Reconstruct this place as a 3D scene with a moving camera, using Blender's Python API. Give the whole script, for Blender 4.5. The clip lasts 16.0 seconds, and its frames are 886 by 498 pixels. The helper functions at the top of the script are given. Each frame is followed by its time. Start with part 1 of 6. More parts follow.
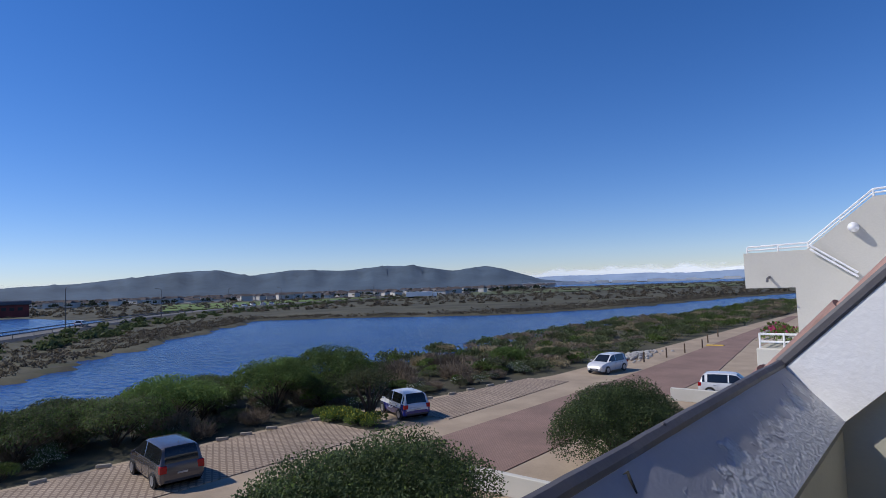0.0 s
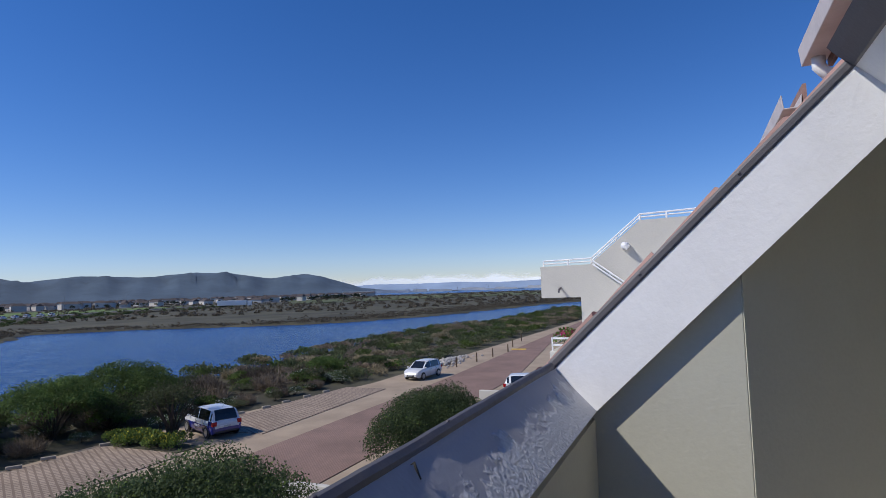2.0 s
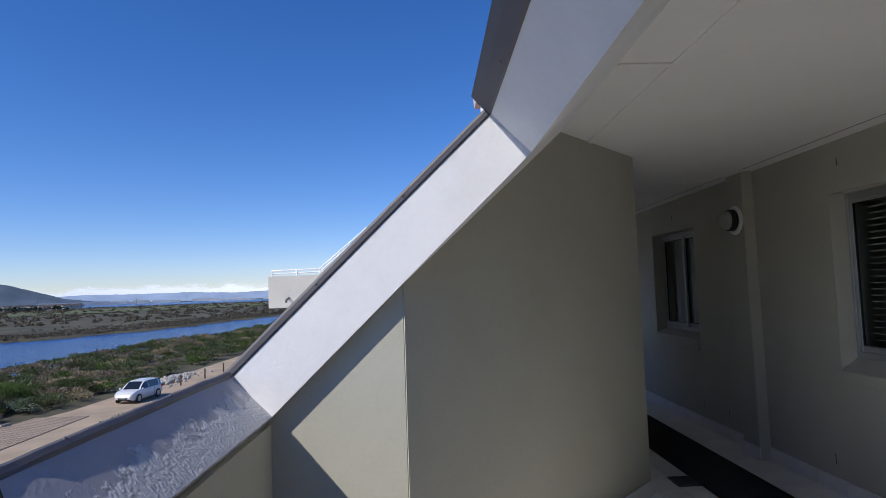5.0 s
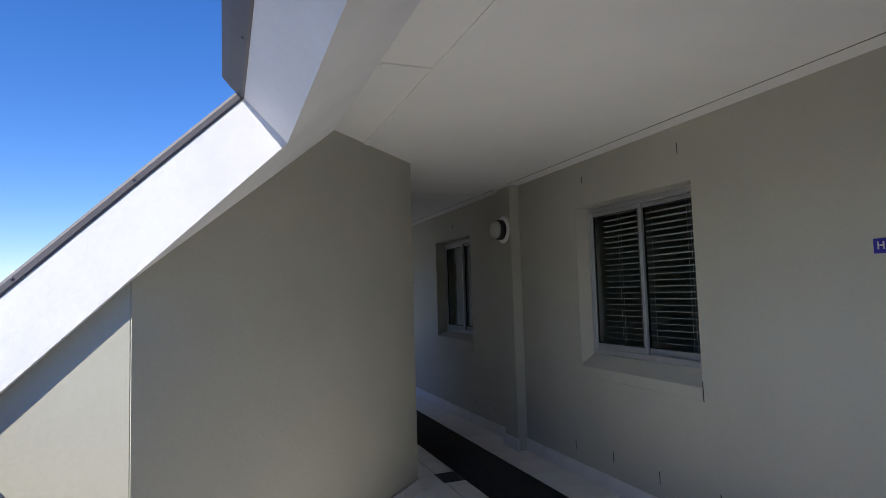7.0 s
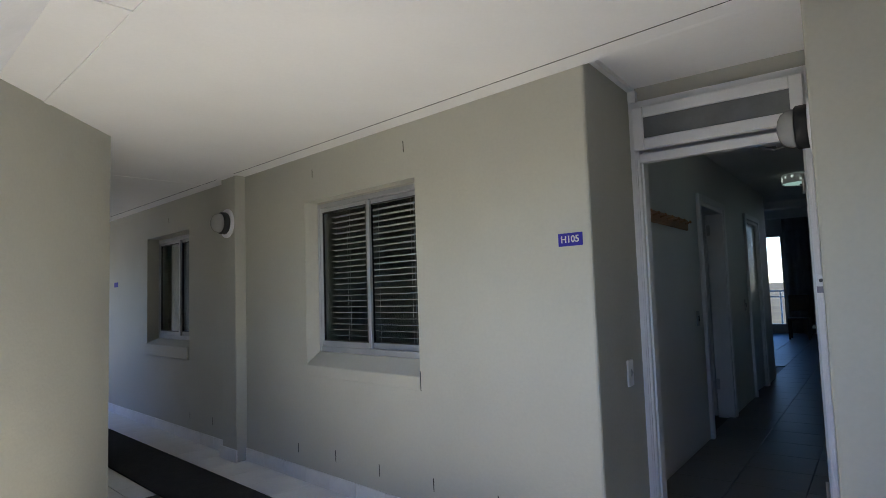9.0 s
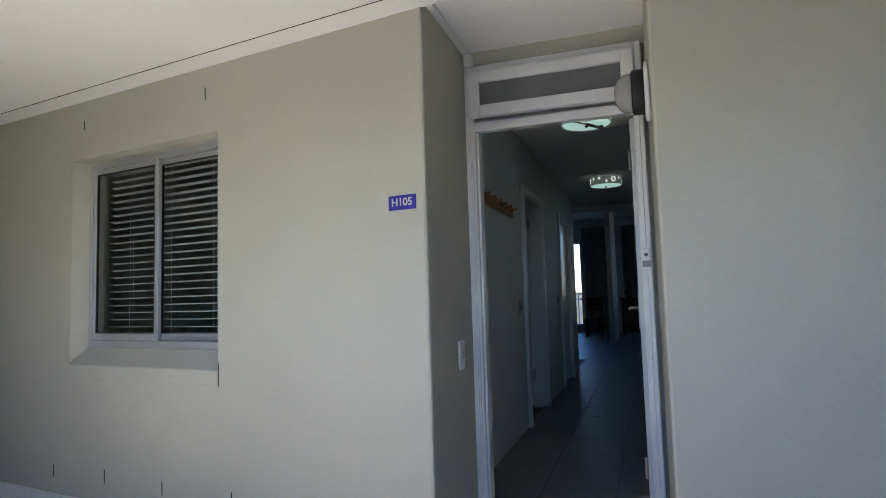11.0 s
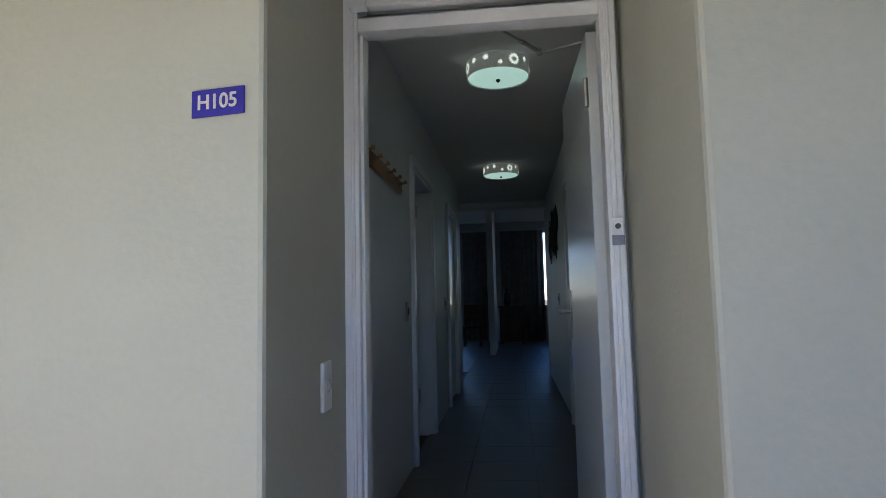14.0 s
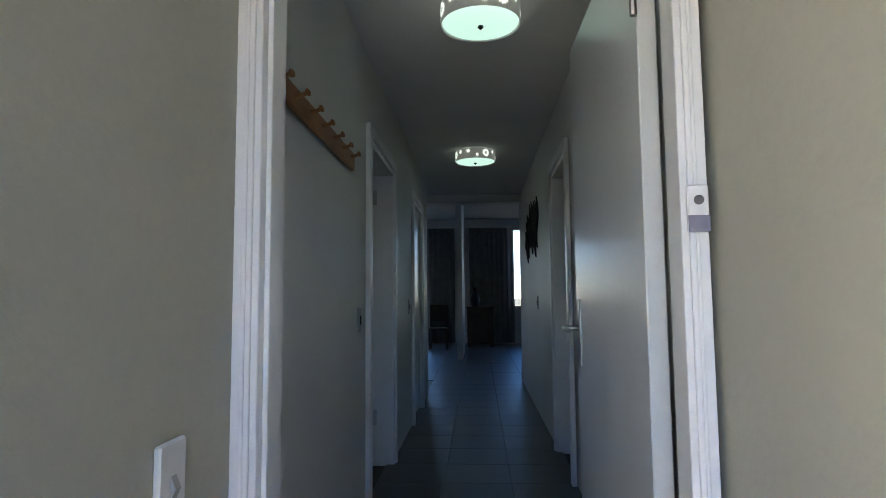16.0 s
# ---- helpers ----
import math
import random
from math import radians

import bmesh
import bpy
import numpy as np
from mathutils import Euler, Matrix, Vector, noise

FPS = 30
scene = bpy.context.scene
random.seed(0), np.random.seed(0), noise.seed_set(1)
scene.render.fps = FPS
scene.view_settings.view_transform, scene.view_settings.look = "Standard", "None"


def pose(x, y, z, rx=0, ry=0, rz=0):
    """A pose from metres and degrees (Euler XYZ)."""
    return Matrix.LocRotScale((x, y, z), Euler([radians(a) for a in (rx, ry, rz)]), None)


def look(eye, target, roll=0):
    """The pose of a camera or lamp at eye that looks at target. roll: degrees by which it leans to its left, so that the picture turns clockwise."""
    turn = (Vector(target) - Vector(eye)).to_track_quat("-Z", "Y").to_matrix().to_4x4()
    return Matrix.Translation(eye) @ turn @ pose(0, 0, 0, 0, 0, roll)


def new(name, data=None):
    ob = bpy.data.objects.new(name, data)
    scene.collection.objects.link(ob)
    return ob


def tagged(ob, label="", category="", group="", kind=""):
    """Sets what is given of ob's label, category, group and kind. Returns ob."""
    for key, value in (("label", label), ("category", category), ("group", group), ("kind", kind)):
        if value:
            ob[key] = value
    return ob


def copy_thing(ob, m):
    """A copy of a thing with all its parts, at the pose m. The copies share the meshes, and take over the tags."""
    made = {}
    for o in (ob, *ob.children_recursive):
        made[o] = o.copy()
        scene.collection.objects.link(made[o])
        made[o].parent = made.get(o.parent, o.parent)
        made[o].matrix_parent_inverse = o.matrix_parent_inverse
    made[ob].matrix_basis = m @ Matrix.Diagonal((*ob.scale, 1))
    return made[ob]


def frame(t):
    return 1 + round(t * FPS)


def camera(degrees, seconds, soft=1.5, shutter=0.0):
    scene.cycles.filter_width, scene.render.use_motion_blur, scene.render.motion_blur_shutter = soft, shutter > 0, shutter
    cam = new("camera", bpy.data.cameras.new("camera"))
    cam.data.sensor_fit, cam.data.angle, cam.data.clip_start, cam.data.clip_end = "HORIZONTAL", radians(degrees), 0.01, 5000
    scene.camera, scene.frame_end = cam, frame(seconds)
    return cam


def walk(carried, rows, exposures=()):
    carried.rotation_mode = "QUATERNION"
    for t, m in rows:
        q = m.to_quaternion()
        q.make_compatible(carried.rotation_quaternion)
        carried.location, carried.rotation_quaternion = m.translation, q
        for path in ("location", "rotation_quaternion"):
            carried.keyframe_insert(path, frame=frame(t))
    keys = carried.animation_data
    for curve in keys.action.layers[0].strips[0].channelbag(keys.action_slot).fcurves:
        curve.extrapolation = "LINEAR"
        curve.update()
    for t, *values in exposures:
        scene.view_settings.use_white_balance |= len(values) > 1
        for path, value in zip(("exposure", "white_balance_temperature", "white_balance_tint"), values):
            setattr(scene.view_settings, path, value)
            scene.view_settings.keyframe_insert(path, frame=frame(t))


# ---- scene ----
cam = camera(73.7, 16.0, 0.85)
PATH = [
    (0, (-0.833, -0.203, 1.464), (-2.128, 1.316, 1.591), -2.0),
    (0.5, (-0.792, -0.276, 1.469), (-1.957, 1.344, 1.597), -2.1),
    (1, (-0.768, -0.3, 1.481), (-1.814, 1.4, 1.609), -2.0),
    (1.5, (-0.743, -0.342, 1.492), (-1.674, 1.424, 1.623), -2.1),
    (2, (-0.723, -0.326, 1.489), (-1.509, 1.509, 1.624), -1.9),
    (2.5, (-0.695, -0.365, 1.491), (-1.318, 1.531, 1.626), -2.0),
    (3, (-0.665, -0.367, 1.487), (-1.161, 1.566, 1.625), -2.0),
    (3.5, (-0.627, -0.376, 1.485), (-0.995, 1.585, 1.624), -2.0),
    (6, (-0.353, -0.367, 1.457), (-0.017, 1.6, 1.598), -1.8),
    (6.5, (-0.298, -0.37, 1.447), (0.189, 1.565, 1.59), -1.7),
    (7, (-0.267, -0.31, 1.434), (0.432, 1.558, 1.578), -1.7),
    (7.5, (-0.245, -0.265, 1.395), (0.662, 1.511, 1.54), -1.7),
    (8, (-0.232, -0.239, 1.367), (0.87, 1.423, 1.515), -1.7),
    (8.5, (-0.194, -0.232, 1.357), (1.078, 1.303, 1.509), -1.6),
    (9, (-0.139, -0.209, 1.337), (1.291, 1.182, 1.485), -1.9),
    (9.5, (-0.057, -0.141, 1.313), (1.484, 1.125, 1.46), -1.8),
    (10, (0.016, -0.084, 1.272), (1.654, 1.054, 1.418), -1.8),
    (12.5, (0.6, 0.333, 1.1), (2.484, 0.982, 1.275), -1.5),
    (13, (0.796, 0.427, 1.107), (2.698, 1.021, 1.281), -1.4),
    (13.5, (0.987, 0.5, 1.115), (2.906, 1.038, 1.291), -1.3),
    (14, (1.191, 0.523, 1.123), (3.121, 1.021, 1.299), -1.3),
    (14.5, (1.374, 0.57, 1.13), (3.307, 1.051, 1.305), -1.2),
    (15, (1.552, 0.64, 1.143), (3.492, 1.093, 1.316), -1.0),
    (15.5, (1.738, 0.674, 1.157), (3.685, 1.094, 1.331), -0.9),
    (16, (1.93, 0.697, 1.166), (3.885, 1.085, 1.333), -0.5),
]
walk(cam, [(t, look(e, g, r)) for t, e, g, r in PATH], [(0, -0.04, 6500, 10), (3.5, 0.02, 6500, 10), (6, 0.44, 6500, 10), (7, 0.72, 6550, 10), (8, 1.24, 6650, 9), (10, 2.14, 6900, 8), (12.5, 2.20, 6850, 8), (14, 2.24, 7000, 8), (15, 2.56, 7150, 8), (16, 3.1, 7400, 8)])

# ---- light ----
SUN_WAY = Vector((0.98, 0.74, -1.17)).normalized()
world = bpy.data.worlds.new("sky")
scene.world = world
world.use_nodes = True
wn = world.node_tree
bg = wn.nodes["Background"]
sky = wn.nodes.new("ShaderNodeTexSky")
sky.sky_type = "NISHITA"
sky.sun_disc = False
sky.sun_elevation = math.asin(-SUN_WAY.z)
sky.sun_rotation = math.atan2(-SUN_WAY.x, -SUN_WAY.y)
sky.altitude = 600
sky.air_density = 1.0
sky.dust_density = 0.0
sky.ozone_density = 3.0
deep = wn.nodes.new("ShaderNodeHueSaturation")
deep.inputs["Saturation"].default_value = 1.28
tint = wn.nodes.new("ShaderNodeMix")
tint.data_type, tint.blend_type = "RGBA", "MULTIPLY"
tint.inputs[0].default_value = 1.0
tint.inputs[7].default_value = (0.86, 0.885, 1.19, 1)
wn.links.new(sky.outputs[0], deep.inputs["Color"])
wn.links.new(deep.outputs[0], tint.inputs[6])
wn.links.new(tint.outputs[2], bg.inputs[0])
bg.inputs[1].default_value = 0.10
sun = new("sun", bpy.data.lights.new("sun", "SUN"))
sun.data.energy = 3.9
sun.data.angle = radians(0.5)
sun.data.color = (1.0, 0.95, 0.88)
sun.matrix_world = look((0, 0, 30), Vector((0, 0, 30)) + SUN_WAY)


# ---- materials ----
def mat(name, color, rough=0.8, vary=0.15, scale=3.0, fine=60.0, bump=0.15, metal=0.0, dirt=None, dirt_amount=0.0, per_object=0.0, spec=0.4):
    m = bpy.data.materials.new(name)
    m.use_nodes = True
    nt = m.node_tree
    p = nt.nodes["Principled BSDF"]
    p.inputs["Roughness"].default_value = rough
    p.inputs["Metallic"].default_value = metal
    p.inputs["Specular IOR Level"].default_value = spec
    co = nt.nodes.new("ShaderNodeTexCoord")
    n1 = nt.nodes.new("ShaderNodeTexNoise")
    n1.inputs["Scale"].default_value = scale
    n1.inputs["Detail"].default_value = 5
    n2 = nt.nodes.new("ShaderNodeTexNoise")
    n2.inputs["Scale"].default_value = fine
    n2.inputs["Detail"].default_value = 3
    for n in (n1, n2):
        nt.links.new(co.outputs["Object"], n.inputs["Vector"])
    ramp = nt.nodes.new("ShaderNodeValToRGB")
    c = Vector(color)
    lo, hi = c * (1 - vary), c * (1 + vary)
    ramp.color_ramp.elements[0].position, ramp.color_ramp.elements[1].position = 0.3, 0.7
    ramp.color_ramp.elements[0].color = (*lo, 1)
    ramp.color_ramp.elements[1].color = (*[min(v, 0.95) for v in hi], 1)
    add = nt.nodes.new("ShaderNodeMath")
    add.operation = "MULTIPLY_ADD"
    nt.links.new(n2.outputs["Fac"], add.inputs[0])
    add.inputs[1].default_value = 0.35
    sub = nt.nodes.new("ShaderNodeMath")
    sub.operation = "SUBTRACT"
    nt.links.new(n1.outputs["Fac"], sub.inputs[0])
    sub.inputs[1].default_value = 0.175
    nt.links.new(sub.outputs[0], add.inputs[2])
    last = add.outputs[0]
    if per_object:
        oi = nt.nodes.new("ShaderNodeObjectInfo")
        mm = nt.nodes.new("ShaderNodeMath")
        mm.operation = "MULTIPLY_ADD"
        nt.links.new(oi.outputs["Random"], mm.inputs[0])
        mm.inputs[1].default_value = per_object
        nt.links.new(last, mm.inputs[2])
        s2 = nt.nodes.new("ShaderNodeMath")
        s2.operation = "SUBTRACT"
        nt.links.new(mm.outputs[0], s2.inputs[0])
        s2.inputs[1].default_value = per_object / 2
        last = s2.outputs[0]
    nt.links.new(last, ramp.inputs[0])
    col = ramp.outputs[0]
    if dirt:
        n3 = nt.nodes.new("ShaderNodeTexNoise")
        n3.inputs["Scale"].default_value = scale * 0.7 + 0.3
        n3.inputs["Detail"].default_value = 8
        nt.links.new(co.outputs["Object"], n3.inputs["Vector"])
        r3 = nt.nodes.new("ShaderNodeValToRGB")
        r3.color_ramp.elements[0].position, r3.color_ramp.elements[1].position = 0.55, 0.75
        nt.links.new(n3.outputs["Fac"], r3.inputs[0])
        mul = nt.nodes.new("ShaderNodeMath")
        mul.operation = "MULTIPLY"
        mul.inputs[1].default_value = dirt_amount
        nt.links.new(r3.outputs[0], mul.inputs[0])
        mix = nt.nodes.new("ShaderNodeMix")
        mix.data_type = "RGBA"
        nt.links.new(mul.outputs[0], mix.inputs[0])
        nt.links.new(col, mix.inputs[6])
        mix.inputs[7].default_value = (*dirt, 1)
        col = mix.outputs[2]
    nt.links.new(col, p.inputs["Base Color"])
    if bump:
        b = nt.nodes.new("ShaderNodeBump")
        b.inputs["Strength"].default_value = bump
        b.inputs["Distance"].default_value = 0.012
        nt.links.new(n2.outputs["Fac"], b.inputs["Height"])
        nt.links.new(b.outputs[0], p.inputs["Normal"])
    return m


def glass_mat(name, color, rough=0.02, alpha_mix=0.0):
    m = bpy.data.materials.new(name)
    m.use_nodes = True
    p = m.node_tree.nodes["Principled BSDF"]
    p.inputs["Base Color"].default_value = (*color, 1)
    p.inputs["Roughness"].default_value = rough
    p.inputs["Transmission Weight"].default_value = 1.0
    p.inputs["IOR"].default_value = 1.45
    return m


def glow(name, color, strength):
    m = bpy.data.materials.new(name)
    m.use_nodes = True
    p = m.node_tree.nodes["Principled BSDF"]
    p.inputs["Base Color"].default_value = (0.8, 0.8, 0.8, 1)
    p.inputs["Emission Color"].default_value = (*color, 1)
    p.inputs["Emission Strength"].default_value = strength
    return m


M_white = mat("white_plaster", (0.85, 0.85, 0.855), 0.75, 0.04, 2.5, 50, 0.16, dirt=(0.6, 0.58, 0.55), dirt_amount=0.2)
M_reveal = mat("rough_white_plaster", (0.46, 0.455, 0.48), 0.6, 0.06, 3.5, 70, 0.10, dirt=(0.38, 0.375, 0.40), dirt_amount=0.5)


def sunlit_patches(m):
    """Grazing sun painted as paler, rough ragged patches on the sill's inner half; smooth skin elsewhere."""
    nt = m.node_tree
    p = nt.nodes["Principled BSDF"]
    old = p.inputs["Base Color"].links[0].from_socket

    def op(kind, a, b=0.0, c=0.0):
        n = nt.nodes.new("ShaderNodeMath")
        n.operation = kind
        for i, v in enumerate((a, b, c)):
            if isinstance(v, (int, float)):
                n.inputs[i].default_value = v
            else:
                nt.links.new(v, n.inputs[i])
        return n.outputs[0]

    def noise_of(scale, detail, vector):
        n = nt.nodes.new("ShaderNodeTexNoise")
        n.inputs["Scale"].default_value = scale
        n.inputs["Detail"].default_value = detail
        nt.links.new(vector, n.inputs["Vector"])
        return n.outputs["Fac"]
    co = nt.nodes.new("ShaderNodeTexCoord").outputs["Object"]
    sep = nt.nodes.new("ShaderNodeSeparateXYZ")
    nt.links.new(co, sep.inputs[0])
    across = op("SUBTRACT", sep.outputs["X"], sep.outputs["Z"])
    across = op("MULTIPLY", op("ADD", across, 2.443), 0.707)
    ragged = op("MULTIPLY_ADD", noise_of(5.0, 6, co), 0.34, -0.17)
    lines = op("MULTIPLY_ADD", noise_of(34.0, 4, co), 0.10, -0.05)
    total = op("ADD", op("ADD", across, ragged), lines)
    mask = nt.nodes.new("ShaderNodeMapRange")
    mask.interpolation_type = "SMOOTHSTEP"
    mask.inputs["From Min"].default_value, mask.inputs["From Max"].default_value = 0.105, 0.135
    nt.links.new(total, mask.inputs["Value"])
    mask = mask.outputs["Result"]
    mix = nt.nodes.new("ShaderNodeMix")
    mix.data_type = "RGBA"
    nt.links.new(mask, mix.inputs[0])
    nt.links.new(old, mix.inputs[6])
    # paler colour that stands for sunlight skimming the rough plaster
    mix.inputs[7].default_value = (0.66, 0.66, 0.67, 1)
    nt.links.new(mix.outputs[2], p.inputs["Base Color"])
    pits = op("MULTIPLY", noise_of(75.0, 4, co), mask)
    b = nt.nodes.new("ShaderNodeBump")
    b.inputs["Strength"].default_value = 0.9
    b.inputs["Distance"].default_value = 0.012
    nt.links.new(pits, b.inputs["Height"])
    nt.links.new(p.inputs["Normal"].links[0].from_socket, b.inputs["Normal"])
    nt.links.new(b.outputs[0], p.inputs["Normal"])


sunlit_patches(M_reveal)
M_khaki = mat("khaki_paint", (0.475, 0.468, 0.395), 0.7, 0.05, 1.2, 50, 0.12, dirt=(0.37, 0.355, 0.28), dirt_amount=0.3)
M_ceiling = mat("ceiling_paint", (0.85, 0.84, 0.81), 0.8, 0.03, 1.5, 50, 0.05)
M_flash = mat("grey_flashing", (0.125, 0.12, 0.13), 0.55, 0.10, 3, 80, 0.08, dirt=(0.2, 0.19, 0.19), dirt_amount=0.35)
M_trimwhite = mat("white_gloss", (0.78, 0.78, 0.78), 0.35, 0.04, 3, 60, 0.05)
M_terracotta = mat("terracotta", (0.30, 0.185, 0.155), 0.85, 0.25, 8, 60, 0.3, dirt=(0.2, 0.13, 0.1), dirt_amount=0.5, per_object=0.4)
M_tile = mat("ceramic_tile", (0.76, 0.75, 0.73), 0.3, 0.06, 4, 40, 0.03, dirt=(0.4, 0.37, 0.33), dirt_amount=0.35, per_object=0.3)
M_grout = mat("grout", (0.20, 0.19, 0.18), 0.9, 0.15, 10, 80, 0.2)
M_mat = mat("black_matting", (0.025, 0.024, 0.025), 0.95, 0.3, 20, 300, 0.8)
M_block = mat("grey_block_paint", (0.50, 0.48, 0.43), 0.8, 0.06, 0.8, 30, 0.25, dirt=(0.4, 0.37, 0.32), dirt_amount=0.3)
M_ground = mat("sandy_ground", (0.066, 0.061, 0.037), 0.95, 0.45, 0.05, 1.0, 0.4, dirt=(0.045, 0.052, 0.022), dirt_amount=0.8)
M_sand = mat("pale_sand", (0.34, 0.265, 0.19), 0.95, 0.15, 0.5, 12, 0.4, dirt=(0.3, 0.23, 0.17), dirt_amount=0.5)


def brick_mat(name, c1, c2, joint, width, height, turn, dirt):
    """Small paving bricks in rows, too small to pick apart from above."""
    m = mat(name, c1, 0.9, 0.15, 0.4, 9, 0.15, dirt=dirt, dirt_amount=0.6)
    nt = m.node_tree
    p = nt.nodes["Principled BSDF"]
    old = p.inputs["Base Color"].links[0].from_socket
    co = nt.nodes.new("ShaderNodeTexCoord")
    mp = nt.nodes.new("ShaderNodeMapping")
    mp.inputs["Rotation"].default_value = (0, 0, turn)
    br = nt.nodes.new("ShaderNodeTexBrick")
    br.inputs["Color1"].default_value = (1.0, 1.0, 1.0, 1)
    br.inputs["Color2"].default_value = (*[b / a for a, b in zip(c1, c2)], 1)
    br.inputs["Mortar"].default_value = (*[b / a for a, b in zip(c1, joint)], 1)
    br.inputs["Scale"].default_value = 1.0
    br.inputs["Brick Width"].default_value = width
    br.inputs["Row Height"].default_value = height
    br.inputs["Mortar Size"].default_value = height * 0.16
    nt.links.new(co.outputs["Object"], mp.inputs[0])
    nt.links.new(mp.outputs[0], br.inputs["Vector"])
    mix = nt.nodes.new("ShaderNodeMix")
    mix.data_type, mix.blend_type = "RGBA", "MULTIPLY"
    mix.inputs[0].default_value = 1.0
    nt.links.new(old, mix.inputs[6])
    nt.links.new(br.outputs["Color"], mix.inputs[7])
    nt.links.new(mix.outputs[2], p.inputs["Base Color"])
    return m


M_paver = brick_mat("bay_paver", (0.36, 0.285, 0.215), (0.31, 0.24, 0.18), (0.19, 0.14, 0.105), 0.30, 0.30, 0.5, (0.27, 0.21, 0.155))
M_roadbrick = brick_mat("red_brick_road", (0.255, 0.165, 0.13), (0.235, 0.15, 0.12), (0.19, 0.125, 0.10), 0.22, 0.11, 0.8, (0.19, 0.13, 0.105))
M_asphalt = mat("asphalt", (0.13, 0.125, 0.12), 0.9, 0.2, 0.3, 4, 0.2)


G0 = -6.3


# ---- mesh helpers ----
def obj(name, bm, material, parent=None, bevel=0.0, smooth=False, segments=1):
    bmesh.ops.recalc_face_normals(bm, faces=bm.faces)
    me = bpy.data.meshes.new(name)
    bm.to_mesh(me)
    bm.free()
    for m in (material if isinstance(material, (list, tuple)) else [material]):
        me.materials.append(m)
    if smooth:
        for f in me.polygons:
            f.use_smooth = True
    ob = new(name, me)
    if parent:
        ob.parent = parent
    if bevel:
        b = ob.modifiers.new("bevel", "BEVEL")
        b.width, b.segments, b.limit_method = bevel, segments, "ANGLE"
    return ob


def add_box(bm, x0, y0, z0, x1, y1, z1, m=None, mi=0):
    vs = [bm.verts.new((x, y, z)) for x in (x0, x1) for y in (y0, y1) for z in (z0, z1)]
    if m is not None:
        for v in vs:
            v.co = m @ v.co
    fs = [bm.faces.new([vs[i] for i in q]) for q in ((0, 1, 3, 2), (4, 6, 7, 5), (0, 4, 5, 1), (2, 3, 7, 6), (0, 2, 6, 4), (1, 5, 7, 3))]
    for f in fs:
        f.material_index = mi
    return fs


def box(name, x0, y0, z0, x1, y1, z1, material, parent=None, bevel=0.0, m=None):
    bm = bmesh.new()
    add_box(bm, x0, y0, z0, x1, y1, z1, m)
    return obj(name, bm, material, parent, bevel)


def add_prism(bm, pts, axis, a, b, mi=0):
    """A polygon pushed along an axis: pts are the other two coordinates in order."""
    def put(p, w):
        return {"x": (w, p[0], p[1]), "y": (p[0], w, p[1]), "z": (p[0], p[1], w)}[axis]
    va = [bm.verts.new(put(p, a)) for p in pts]
    vb = [bm.verts.new(put(p, b)) for p in pts]
    n = len(pts)
    fs = [bm.faces.new(va), bm.faces.new(vb[::-1])]
    for i in range(n):
        fs.append(bm.faces.new((va[i], vb[i], vb[(i + 1) % n], va[(i + 1) % n])))
    for f in fs:
        f.material_index = mi
    return fs


def prism(name, pts, axis, a, b, material, parent=None, bevel=0.0):
    bm = bmesh.new()
    add_prism(bm, pts, axis, a, b)
    return obj(name, bm, material, parent, bevel)


def add_tube(bm, pts, r, n=8, mi=0, caps=True):
    """A round rod along a line of points; r is one radius or one for each point."""
    rings = []
    pts = [Vector(p) for p in pts]
    for i, p in enumerate(pts):
        d = (pts[min(i + 1, len(pts) - 1)] - pts[max(i - 1, 0)]).normalized()
        u = d.orthogonal().normalized() if i == 0 else (u - d * u.dot(d)).normalized()
        w = d.cross(u)
        rr = r[i] if isinstance(r, (list, tuple)) else r
        rings.append([bm.verts.new(p + (u * math.cos(k * 2 * math.pi / n) + w * math.sin(k * 2 * math.pi / n)) * rr) for k in range(n)])
    for a, b in zip(rings, rings[1:]):
        for k in range(n):
            bm.faces.new((a[k], a[(k + 1) % n], b[(k + 1) % n], b[k])).material_index = mi
    if caps:
        bm.faces.new(rings[0][::-1]).material_index = mi
        bm.faces.new(rings[-1]).material_index = mi


def add_lathe(bm, profile, m=None, n=24, mi=0):
    """A profile of (radius, height) turned round the z axis."""
    rings = []
    for r, z in profile:
        ring = [bm.verts.new((r * math.cos(k * 2 * math.pi / n), r * math.sin(k * 2 * math.pi / n), z)) for k in range(n)]
        rings.append(ring)
    for a, b in zip(rings, rings[1:]):
        for k in range(n):
            bm.faces.new((a[k], a[(k + 1) % n], b[(k + 1) % n], b[k])).material_index = mi
    for ring in (rings[0], rings[-1]):
        bm.faces.new(ring).material_index = mi
    if m is not None:
        for ring in rings:
            for v in ring:
                v.co = m @ v.co


def empty(name, m=None):
    e = new(name)
    e.empty_display_size = 0.2
    if m is not None:
        e.matrix_world = m
    return e


# ---- the sloping roof with its opening over the walkway ----
O1, I1 = (-1.28, 1.163), (-1.113, 0.995)      # lower edge of the opening: outer and inner corner
O2, I2 = (-0.196, 2.212), (-0.026, 2.035)     # upper edge
YE = 2.05                                     # far end of the opening
YB = -0.62                                    # near end, unseen behind the walker; set by how much light it lets in
EAVE_O, EAVE_I = (-3.9, -1.37), (-3.74, -1.545)
TOP_O, TOP_I = (1.6, 3.95), (1.75, 3.76)
SOFFIT = (0.352, 2.40)
SLOPE = [EAVE_O, O1, O2, TOP_O, TOP_I, (0.6, 2.63), SOFFIT, I2, I1, EAVE_I]
tagged(prism("wall_roof_end", SLOPE, "y", YE, 7.0, M_white), "white painted rough plaster reveal at the end of the sloping roof opening", "wall", kind="structure")
